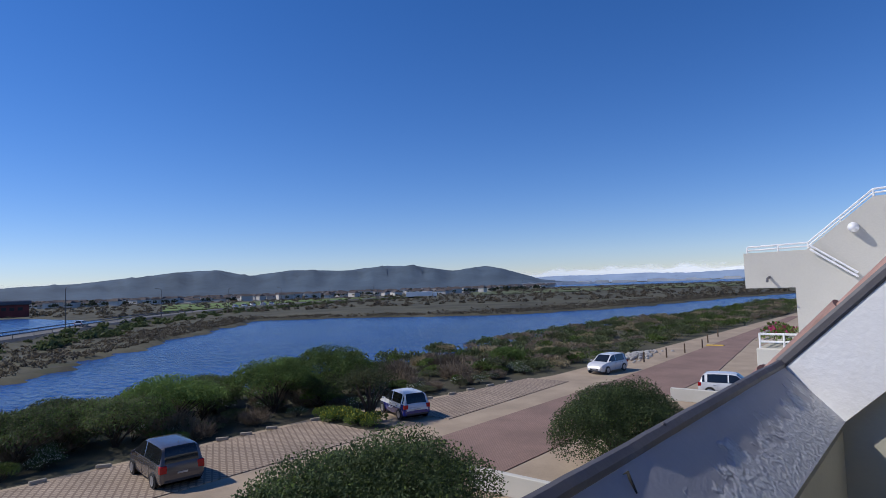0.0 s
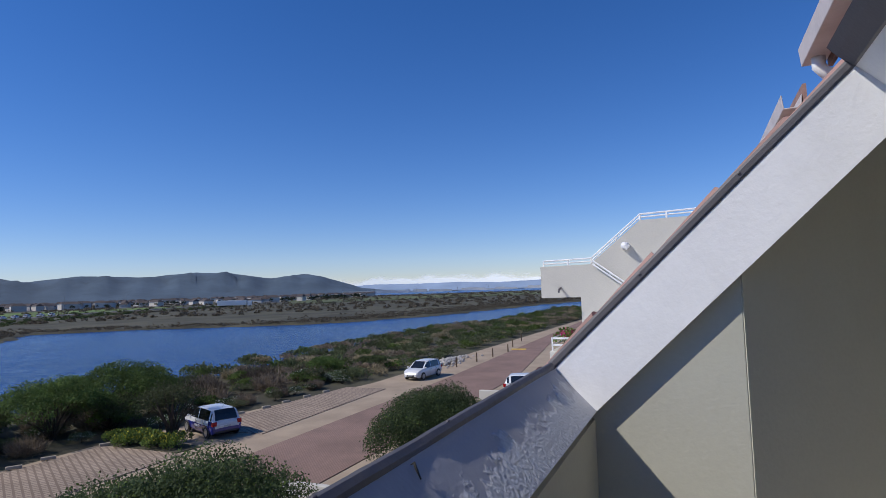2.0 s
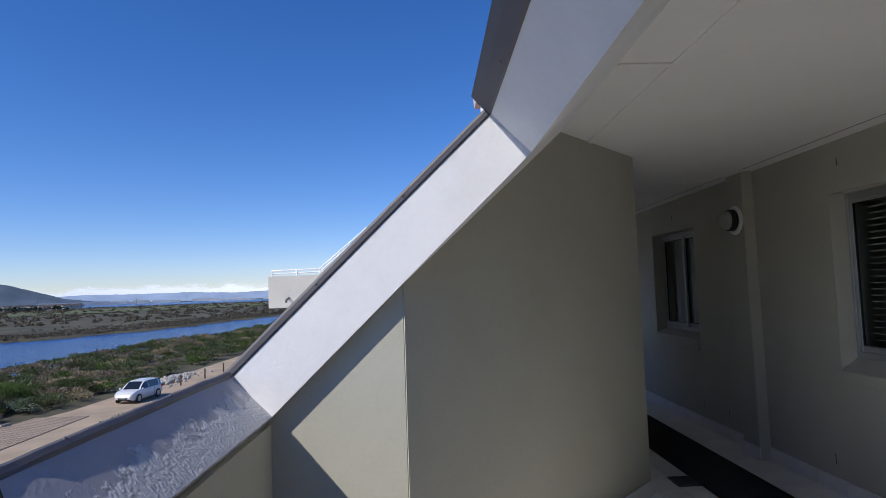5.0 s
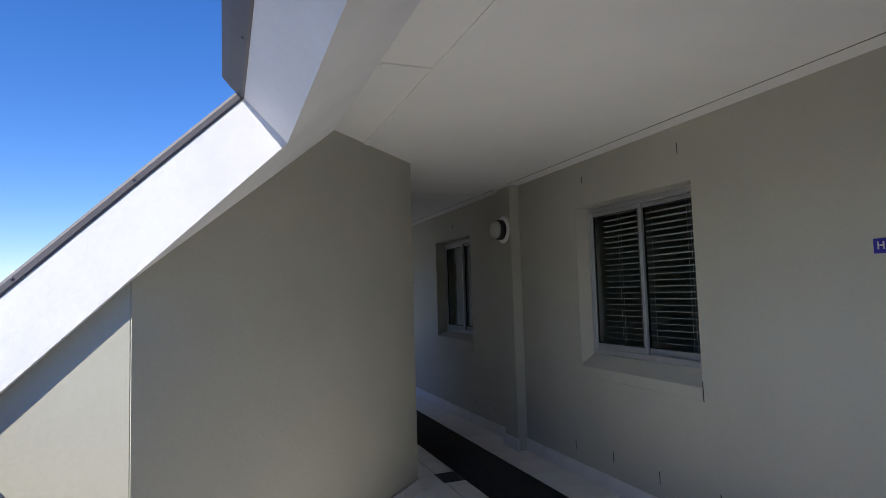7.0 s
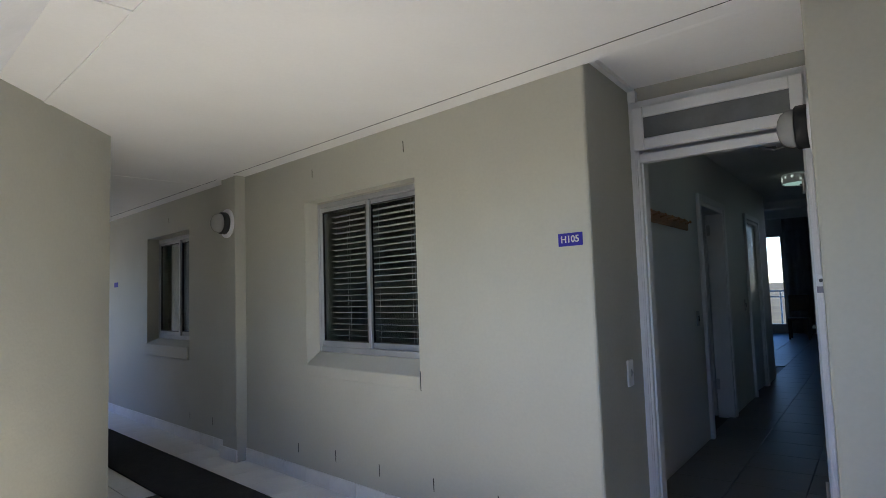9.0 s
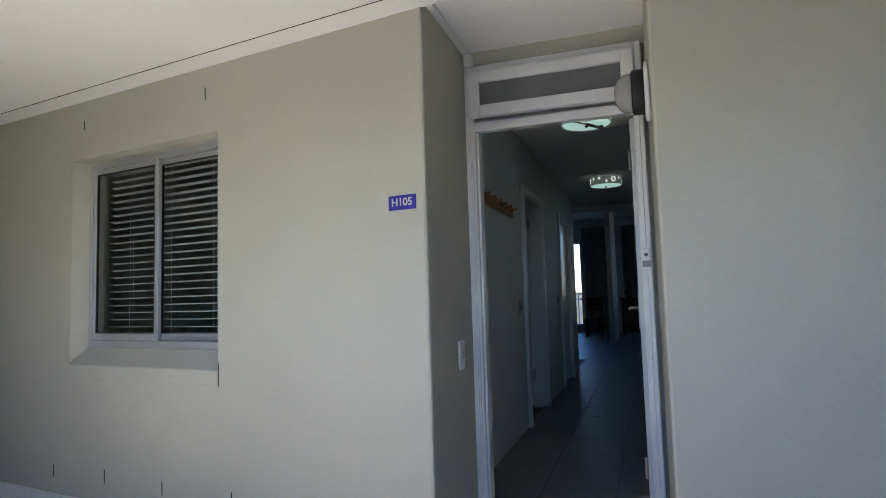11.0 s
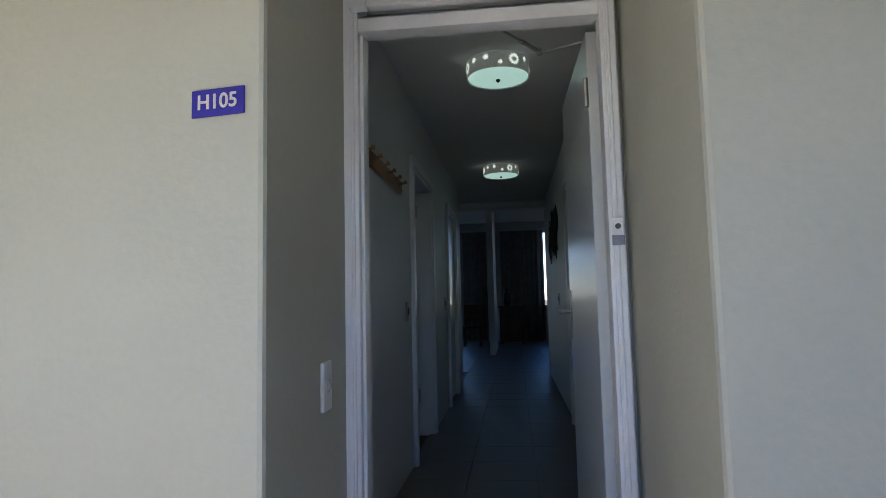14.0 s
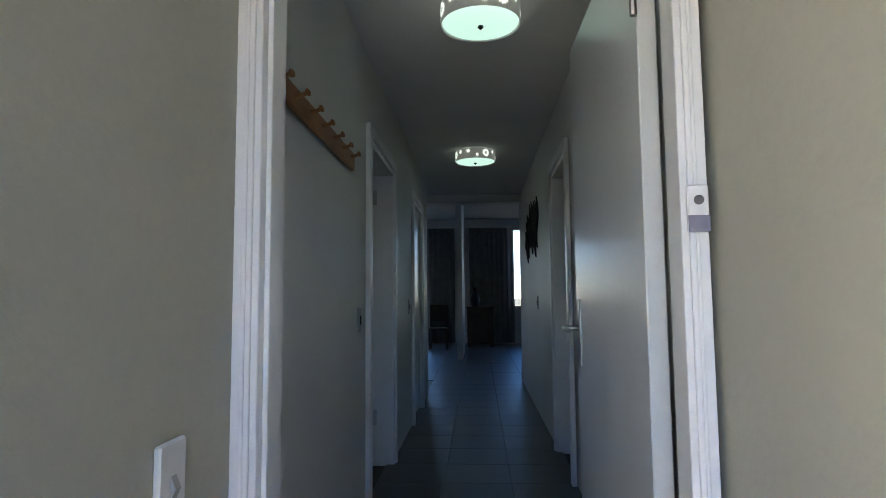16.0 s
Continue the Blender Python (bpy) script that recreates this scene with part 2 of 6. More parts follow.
# out of view: added to keep light off the wall beside the door
tagged(prism("wall_roof_near", SLOPE, "y", -7.0, YB, M_white), "unseen white painted plaster roof slab, added to limit the light at the near end", "wall", kind="structure")
tagged(prism("wall_roof_far", SLOPE, "y", 10.6, 12.2, M_white), "white painted plaster roof slab", "wall", kind="structure")
tagged(prism("wall_parapet_far", [EAVE_O, O1, I1, (-1.15, 0.96), (-1.15, 0.0), (-1.40, -0.2), (-3.74, -1.545)], "y", 7.0, 10.6, M_white), "white painted plaster parapet", "wall", kind="structure")
tagged(prism("wall_roof_top_far", [O2, TOP_O, TOP_I, (0.6, 2.63), SOFFIT, I2], "y", 7.0, 10.6, M_white), "white painted plaster roof edge", "wall", kind="structure")
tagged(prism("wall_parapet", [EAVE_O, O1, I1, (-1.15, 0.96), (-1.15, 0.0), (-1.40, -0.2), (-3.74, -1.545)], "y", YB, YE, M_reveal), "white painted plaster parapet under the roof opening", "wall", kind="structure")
tagged(prism("wall_roof_top", [O2, TOP_O, TOP_I, (0.6, 2.63), SOFFIT, I2], "y", YB, YE, M_white), "white painted plaster roof edge above the opening", "wall", kind="structure")
# inner face of the parapet
tagged(box("wall_parapet_inner", -1.18, YB, 0.0, -1.128, YE + 0.045, 0.955, M_khaki), "khaki painted inner face of the parapet", "wall", kind="structure")


def cap(name, runs):
    """The dark capping along the opening's outer edge: a folded strip a side, its sill lip made ragged to break up the
    shadow it casts.
    """
    bm = bmesh.new()
    out = Vector((-1, 0, 1)).normalized()
    for a, b, side, high, ragged in runs:
        a, b = Vector(a), Vector(b)
        back = 0.05 if ragged else 0.13
        n = int((b - a).length / 0.03) if ragged else int((b - a).length / 0.4)
        rows = []
        for k in range(n + 1):
            p = a.lerp(b, k / n)
            lip = 0.006
            if ragged:
                w = noise.noise(Vector((p.y * 2.1, 3.1, 0))) + 0.6 * noise.noise(Vector((p.y * 7.0, 1.7, 0))) + 0.35 * noise.noise(Vector((p.y * 19.0, 0.4, 0)))
                lip = max(0.003, 0.0095 + 0.0085 * w)
            sag = 0.004 * noise.noise(Vector((p.y * 1.3, p.x * 1.3, 5.0)))
            rows.append([bm.verts.new(p + side * du + out * (dn + sag)) for du, dn in ((0.002, -0.012), (lip, -0.004), (lip, high * 0.6), (lip - 0.004, high), (-back, high * 0.8), (-back, -0.03))])
        m = len(rows[0])
        for r0, r1 in zip(rows, rows[1:]):
            for i in range(m):
                bm.faces.new((r0[i], r0[(i + 1) % m], r1[(i + 1) % m], r1[i]))
        bm.faces.new(rows[0])
        bm.faces.new(rows[-1][::-1])
        # screw heads along the strip
        n = int((b - a).length / 0.5)
        for k in range(1, n):
            c = a.lerp(b, k / n) + side * 0.006 + out * 0.012
            mm = Matrix.Translation(c) @ side.to_track_quat("Z", "Y").to_matrix().to_4x4()
            add_lathe(bm, [(0.006, -0.002), (0.006, 0.003), (0.002, 0.005)], mm, 6)
    return obj(name, bm, M_flash)


UP = Vector((1, 0, 1)).normalized()
CAP_RUNS = [((O1[0], YB, O1[1]), (O1[0], YE, O1[1]), UP, 0.018, True), ((O1[0], YE, O1[1]), (O2[0], YE, O2[1]), Vector((0, -1, 0)), 0.024, False), ((O2[0], YE, O2[1]), (O2[0], YB, O2[1]), -UP, 0.10, False)]
tagged(cap("trim_capping", CAP_RUNS), "dark grey metal capping along the roof opening", "capping", kind="structure")

# the angled end wall: a short wall facing the walk, then a skewed wall up to the corridor
A = Vector((-0.575, 2.098))
B = Vector((1.052, 3.865))
bm = bmesh.new()
add_prism(bm, [(-1.16, 0.0), (A.x, 0.0), (A.x, 1.56), (-1.10, 1.04), (-1.16, 0.98)], "y", 2.098, 2.5)
tagged(obj("wall_end", bm, M_khaki, bevel=0.006), "khaki painted plaster wall under the roof slope", "wall", kind="structure")
bm = bmesh.new()
d = (B - A)
d_wall = d.copy()
nrm = Vector((-d.y, d.x)).normalized() * 0.2
prof = [(0.0, 0.0), (1.0, 0.0), (1.0, 2.41), (0.57, 2.47), (0.0, 1.57)]
va = [bm.verts.new((*(A + d * s), z)) for s, z in prof]
vb = [bm.verts.new((*(A + d * s + nrm), z)) for s, z in prof]
bm.faces.new(va), bm.faces.new(vb[::-1])
for i in range(len(prof)):
    j = (i + 1) % len(prof)
    bm.faces.new((va[i], vb[i], vb[j], va[j]))
tagged(obj("wall_skew", bm, M_khaki), "khaki painted plaster wall set at an angle", "wall", kind="structure")
tagged(box("wall_corridor", 0.93, 3.92, 0.0, 1.052, 7.0, 2.42, M_khaki), "khaki painted corridor wall", "wall", kind="structure")

FX = 2.3

# ceilings: two boards with flat cover strips over their joints
bm = bmesh.new()
add_box(bm, 0.352, -7.0, 2.40, 0.60, 12.0, 2.5)
add_box(bm, 0.602, -7.0, 2.40, FX + 0.02, 12.0, 2.5)
add_box(bm, 0.585, -7.0, 2.394, 0.62, 12.0, 2.40)
for y in (2.03, -0.97, -3.97):
    add_box(bm, 0.36, y, 2.394, 0.585, y + 0.03, 2.40)
for y in (-0.9, 5.1, 8.1):
    add_box(bm, 0.62, y, 2.3975, 2.28, y + 0.03, 2.40)
tagged(obj("ceiling", bm, M_ceiling), "white painted flat ceiling boards with thin joints", "ceiling", kind="structure")

# floor
tagged(box("floor", -1.5, -7.0, -0.3, 3.3, 12.0, -0.008, M_grout), "grouted floor slab of the walkway", "floor", kind="structure")
floor = bpy.data.objects["floor"]

# facade with two windows
W1 = (2.388, 3.60, 0.84, 2.045)
W2 = (5.685, 6.815, 0.88, 2.05)


def wall_with_holes(name, x0, x1, y0, y1, z0, z1, holes, material, label):
    """A wall along y with rectangular openings."""
    bm = bmesh.new()
    y = y0
    for a, b, lo, hi in holes:
        add_box(bm, x0, y, z0, x1, a, z1)
        add_box(bm, x0, a, z0, x1, b, lo)
        add_box(bm, x0, a, hi, x1, b, z1)
        y = b
    add_box(bm, x0, y, z0, x1, y1, z1)
    bmesh.ops.remove_doubles(bm, verts=bm.verts, dist=0.0005)
    return tagged(obj(name, bm, material), label, "wall", kind="structure")


wall_with_holes("wall_facade", FX, FX + 0.23, 1.236, 12.0, 0.0, 2.50, [W1, W2], M_khaki, "khaki painted plaster facade wall with windows")
# recess at the door, skewed to the facade
RX = 2.385      # the facade beside the door stands a little further back
HA = radians(7.8)
HALL = Matrix.Translation((3.12, 0.886, 0)) @ Matrix.Rotation(HA, 4, "Z")
prism("wall_recess_left", [(FX, 1.214), (FX + 0.004, 1.205), (FX + 0.014, 1.202), (3.06, 1.318), (3.05, 1.42), (FX + 0.23, 1.42), (FX + 0.23, 1.236), (FX, 1.236)], "z", 0.0, 2.52, M_khaki)
tagged(bpy.data.objects["wall_recess_left"], "khaki painted side wall of the door recess", "wall", kind="structure")
prism("wall_recess_right", [(RX, 0.300), (RX + 0.004, 0.309), (RX + 0.014, 0.314), (3.17, 0.427), (3.17, 0.25), (RX + 0.3, 0.2), (RX + 0.3, -7.0), (RX, -7.0)], "z", 0.0, 2.52, M_khaki)
tagged(bpy.data.objects["wall_recess_right"], "khaki painted facade wall beside the door", "wall", kind="structure")
tagged(prism("ceiling_recess", [(FX + 0.021, -7.0), (3.3, -7.0), (3.3, 1.45), (FX + 0.021, 1.45)], "z", 2.45, 2.56, M_ceiling), "white painted ceiling of the door recess", "ceiling", kind="structure")
# closing walls
tagged(box("wall_far_end", 0.93, 12.0, 0, 2.6, 12.2, 2.5, M_khaki), "khaki wall closing the corridor", "wall", kind="structure")
tagged(box("wall_behind", -1.5, -7.2, 0, 2.6, -7.0, 4.2, M_khaki), "khaki wall closing the walkway", "wall", kind="structure")
tagged(prism("roof_back", [(1.6, 3.95), (1.75, 3.76), (18.5, 3.76), (18.5, 4.0)], "y", -7.2, 12.2, M_flash), "flat roof over the flats", "roof", kind="structure")
tagged(box("wall_side_a", 2.6, 12.0, G0, 18.3, 12.2, 3.76, M_block), "plain outer wall of the flats", "wall", kind="structure")
tagged(box("wall_side_b", 2.6, -7.2, G0, 18.3, -7.0, 3.76, M_block), "plain outer wall of the flats", "wall", kind="structure")
tagged(box("wall_under", -1.4, -7.2, G0, 2.6, 12.2, -0.3, M_block), "plain lower wall of the flats", "wall", kind="structure")

# ---- land, water and distance ----
G = -6.3


def smooth01(a, b, x):
    t = np.clip((x - a) / (b - a), 0, 1)
    return t * t * (3 - 2 * t)


FAR_Y = [-30, 0, 16, 25, 50, 99, 116, 132, 168, 249, 330]
FAR_X = [-48, -58, -73, -82, -110, -158, -132, -93, -76, -65, -42]
NEAR_Y = [-30, 0, 30, 60, 114, 213, 330]
NEAR_X = [-46, -46, -46, -47, -50, -41, -40]
ROAD_Y = [-60, 29, 80, 133, 211, 310, 420]
ROAD_X = [-20, -131, -199, -249, -300, -325, -330]


def land(x, y):
    xf, xn = np.interp(y, FAR_Y, FAR_X), np.interp(y, NEAR_Y, NEAR_X)
    wob = 2.0 * np.sin(y * 0.31 + 1.3) + 1.2 * np.sin(y * 0.83) + 0.7 * np.sin(y * 1.9)
    inside = np.minimum(x - (xf + wob), (xn + 0.3 * wob) - x)
    h = np.full_like(x, G) - 1.4 * smooth01(-1.5, 3.0, inside)
    xr = np.interp(y, ROAD_Y, ROAD_X)
    # lagoon on the other side of the causeway
    in2 = np.minimum(np.minimum(xr - 7 - x, x - xr + 140), np.minimum(y + 40, 84 - y))
    h = h - 1.4 * smooth01(-1.5, 3.0, in2)
    # the causeway's low bank
    h = h + 1.0 * (1 - smooth01(5, 14, np.abs(x - xr))) * (y < 420)
    rough = 0.25 * np.sin(x * 0.21 + y * 0.13) * np.sin(y * 0.17 - x * 0.05) * smooth01(60, 80, -x) * (inside < -3)
    return h + rough


def ground():
    def lines(dense_a, dense_b, step, lo, hi):
        out = list(np.arange(dense_a, dense_b, step))
        s, v = step, dense_a
        while v > lo:
            s *= 1.25
            v -= s
            out.insert(0, v)
        s, v = step, dense_b
        while v < hi:
            s *= 1.25
            v += s
            out.append(v)
        return np.array(out)
    xs, ys = lines(-300, -38, 2.2, -5000, 5000), lines(-24, 250, 2.2, -3000, 5500)
    X, Y = np.meshgrid(xs, ys)
    Z = land(X, Y)
    nx, ny = len(xs), len(ys)
    verts = np.stack([X.ravel(), Y.ravel(), Z.ravel()], 1)
    idx = np.arange(nx * ny).reshape(ny, nx)
    faces = np.stack([idx[:-1, :-1].ravel(), idx[:-1, 1:].ravel(), idx[1:, 1:].ravel(), idx[1:, :-1].ravel()], 1)
    me = bpy.data.meshes.new("ground")
    me.from_pydata(verts.tolist(), [], faces.tolist())
    me.materials.append(M_ground)
    for p in me.polygons:
        p.use_smooth = True
    return tagged(new("ground", me), "dry scrubby olive and brown coastal ground", "ground", kind="structure")


ground()


def water_mat():
    m = mat("lagoon_water", (0.008, 0.045, 0.17), 0.2, 0.2, 0.05, 0.9, 0.0, spec=0.5)
    nt = m.node_tree
    p = nt.nodes["Principled BSDF"]
    p.inputs["IOR"].default_value = 1.33
    co = nt.nodes.new("ShaderNodeTexCoord")
    mp = nt.nodes.new("ShaderNodeMapping")
    mp.inputs["Scale"].default_value = (0.5, 1.3, 1)
    mp.inputs["Rotation"].default_value = (0, 0, 0.5)
    n = nt.nodes.new("ShaderNodeTexNoise")
    n.inputs["Scale"].default_value = 1.1
    n.inputs["Detail"].default_value = 4
    b = nt.nodes.new("ShaderNodeBump")
    b.inputs["Strength"].default_value = 0.9
    b.inputs["Distance"].default_value = 0.8
    nt.links.new(co.outputs["Object"], mp.inputs[0])
    nt.links.new(mp.outputs[0], n.inputs["Vector"])
    nt.links.new(n.outputs["Fac"], b.inputs["Height"])
    nt.links.new(b.outputs[0], p.inputs["Normal"])
    return m


M_water = water_mat()
bm = bmesh.new()
vs = [bm.verts.new(p) for p in ((-360, -60, G - 0.45), (-32, -60, G - 0.45), (-32, 345, G - 0.45), (-360, 345, G - 0.45))]
bm.faces.new(vs)
tagged(obj("water", bm, M_water), "rippled deep blue lagoon water", "water", kind="structure")


def slab(name, pts, z, material, label, category, thick=0.12):
    bm = bmesh.new()
    add_prism(bm, pts, "z", z - thick, z)
    return tagged(obj(name, bm, material), label, category, kind="structure")


# parking bays, sand edging and brick road along the building
slab("pavement_sand", [(-31.6, -10), (-11, -10), (-11, 160), (-24.5, 160), (-26, 80), (-26.6, 44), (-30.9, 22)], G + 0.01, M_sand, "pale trampled sand and gravel verge", "verge")
slab("pavement_bays", [(-31.0, -2), (-24.8, -2), (-24.6, 22), (-30.3, 22)], G + 0.05, M_paver, "tan brick paved parking bays", "parking bays")
slab("pavement_bays_far", [(-28.9, 26.5), (-23.6, 26.5), (-24.0, 41.5), (-27.6, 41.5)], G + 0.05, M_paver, "tan brick paved parking bays", "parking bays")
slab("road", [(-21.6, -10), (-15.2, -10), (-15.6, 50), (-19.6, 80), (-22.5, 126), (-23.8, 126), (-22.4, 80), (-21.2, 45)], G + 0.05, M_roadbrick, "reddish brick paved access road", "road")


slab("pavement_island", [(-30.6, 22.05), (-25.2, 22.05), (-24.9, 23.3), (-29.0, 24.0), (-30.2, 24.6)], G + 0.06, M_ground, "planted soil island between the parking bays", "island")

# the neighbouring block with its stepped parapet
def block():
    e = empty("apartment_block")
    tagged(e, "grey painted block with stepped parapet and white rails", "building")
    Y = 11.5
    prism("wall", [(-3.65, 1.24), (-3.65, 1.87), (-2.66, 1.88), (-1.68, 2.68), (4.0, 2.76), (4.0, G), (-2.86, G), (-2.86, 1.24)], "y", Y, Y + 9, M_block, e)
    bm = bmesh.new()
    r = 0.018
    y = Y + 0.08
    for dz in (0.0, -0.06):
        add_tube(bm, [(-3.6, y, 1.98 + dz), (-2.64, y, 2.0 + dz), (-1.68, y, 2.80 + dz), (1.0, y, 2.88 + dz)], r if dz == 0 else r * 0.8, 6)
    for x, z in ((-3.6, 1.85), (-3.1, 1.85), (-2.64, 1.86), (-2.15, 2.25), (-1.68, 2.66), (-1.2, 2.68), (-0.6, 2.7)):
        add_tube(bm, [(x, y, z), (x, y, z + 0.13)], r, 6)
    p0, p1 = Vector((-2.6, Y - 0.07, 1.95)), Vector((-1.95, Y - 0.07, 1.46))
    for dz in (0, -0.07):
        add_tube(bm, [p0 + Vector((0, 0, dz)), p1 + Vector((0, 0, dz))], r, 6)
    for s in (0.05, 0.5, 0.95):
        p = p0.lerp(p1, s)
        add_tube(bm, [p, p + Vector((0, 0.09, -0.1))], r, 6)
    obj("rail", bm, M_trimwhite, e)
    bm = bmesh.new()
    add_lathe(bm, [(0.08, 0), (0.08, 0.07), (0.068, 0.08), (0.063, 0.15), (0.04, 0.19), (0.01, 0.2)], Matrix.Translation((-1.97, Y, 2.2)) @ Matrix.Rotation(radians(90), 4, "X"), 16)
    obj("lamp", bm, M_trimwhite, e, smooth=True)
    bm = bmesh.new()
    add_tube(bm, [(-3.25, Y + 0.05, 1.44), (-3.25, Y - 0.2, 1.40), (-3.23, Y - 0.3, 1.36)], 0.022, 8)
    obj("spout", bm, M_flash, e)
    # planter balcony on the corner, with its rails
    bm = bmesh.new()
    add_box(bm, -3.66, Y + 0.5, -0.9, -2.862, Y + 3, 0.12)
    obj("balcony", bm, M_block, e, bevel=0.02)
    bm = bmesh.new()
    for z in (0.24, 0.38):
        add_tube(bm, [(-2.9, Y + 0.55, z), (-3.6, Y + 0.55, z), (-3.6, Y + 2.9, z)], 0.02, 6)
    for x in (-3.6, -3.2, -2.92):
        add_tube(bm, [(x, Y + 0.55, 0.1), (x, Y + 0.55, 0.4)], 0.02, 6)
    obj("balcony_rail", bm, M_trimwhite, e)
    return e


block()

# ---- walkway fittings ----
M_alu = mat("white_aluminium", (0.40, 0.41, 0.415), 0.35, 0.06, 5, 90, 0.05, metal=0.3)
M_slat = mat("blind_slat", (0.84, 0.84, 0.82), 0.45, 0.05, 5, 60, 0.05, per_object=0.2)
M_pane = glass_mat("window_glass", (0.85, 0.9, 0.9))
M_curtain = mat("pale_curtain", (0.45, 0.45, 0.45), 0.9, 0.1, 8, 90, 0.2)
M_black = mat("black_plastic", (0.02, 0.02, 0.02), 0.5, 0.2, 10, 90, 0.1)
M_globe = mat("frosted_globe", (0.36, 0.36, 0.34), 0.12, 0.05, 6, 60, 0.03)
M_signblue = mat("blue_enamel", (0.03, 0.025, 0.30), 0.4, 0.1, 20, 120, 0.05)
M_signtext = mat("silver_letter", (0.62, 0.60, 0.55), 0.45, 0.05, 20, 90, 0.03)
M_dark = mat("dark_crack", (0.03, 0.028, 0.025), 0.95, 0.2, 30, 120, 0.1)
M_drain = mat("cast_drain", (0.10, 0.10, 0.10), 0.6, 0.2, 20, 90, 0.2, metal=0.6)
M_brass = mat("steel", (0.55, 0.55, 0.54), 0.3, 0.08, 20, 90, 0.05, metal=1.0)

PY0, PY1 = 4.52, 4.775
# pilaster on the facade, with a cornice that runs round it
tagged(box("wall_pilaster", 2.205, PY0, 0, FX + 0.002, PY1, 2.398, M_khaki, bevel=0.006), "khaki painted pilaster on the facade", "pilaster", kind="structure")
bm = bmesh.new()
prof = [(0.0, 0.0), (-0.115, 0.0), (-0.115, -0.002), (-0.022, -0.003), (-0.010, -0.005), (0.0, -0.006)]
for y0, y1, x in ((-7.0, 12.0, FX), (PY0 - 0.02, PY1 + 0.02, 2.205)):
    add_prism(bm, [(x + px * (1.0 if x == FX else 0.3), 2.3995 + pz * (1.0 if x == FX else 1.6)) for px, pz in prof], "y", y0, y1)
skew = Matrix.Translation((FX, 1.2, 0)) @ Matrix.Rotation(radians(8.8), 4, "Z")
add_box(bm, 0.03, -0.030, 2.425, 0.70, 0.0, 2.4495, skew)
add_box(bm, 0.635, -0.045, 2.36, 0.70, -0.003, 2.425, skew)
bmg = bmesh.new()
add_box(bmg, FX - 0.122, -7.0, 2.3985, FX - 0.118, 12.0, 2.40)
tagged(obj("trim_gap", bmg, M_dark), "dark hairline gap beside the cornice", "gap", kind="structure")
tagged(obj("trim_cornice", bm, M_ceiling), "thin white cornice strip under the ceiling", "cornice", kind="structure")


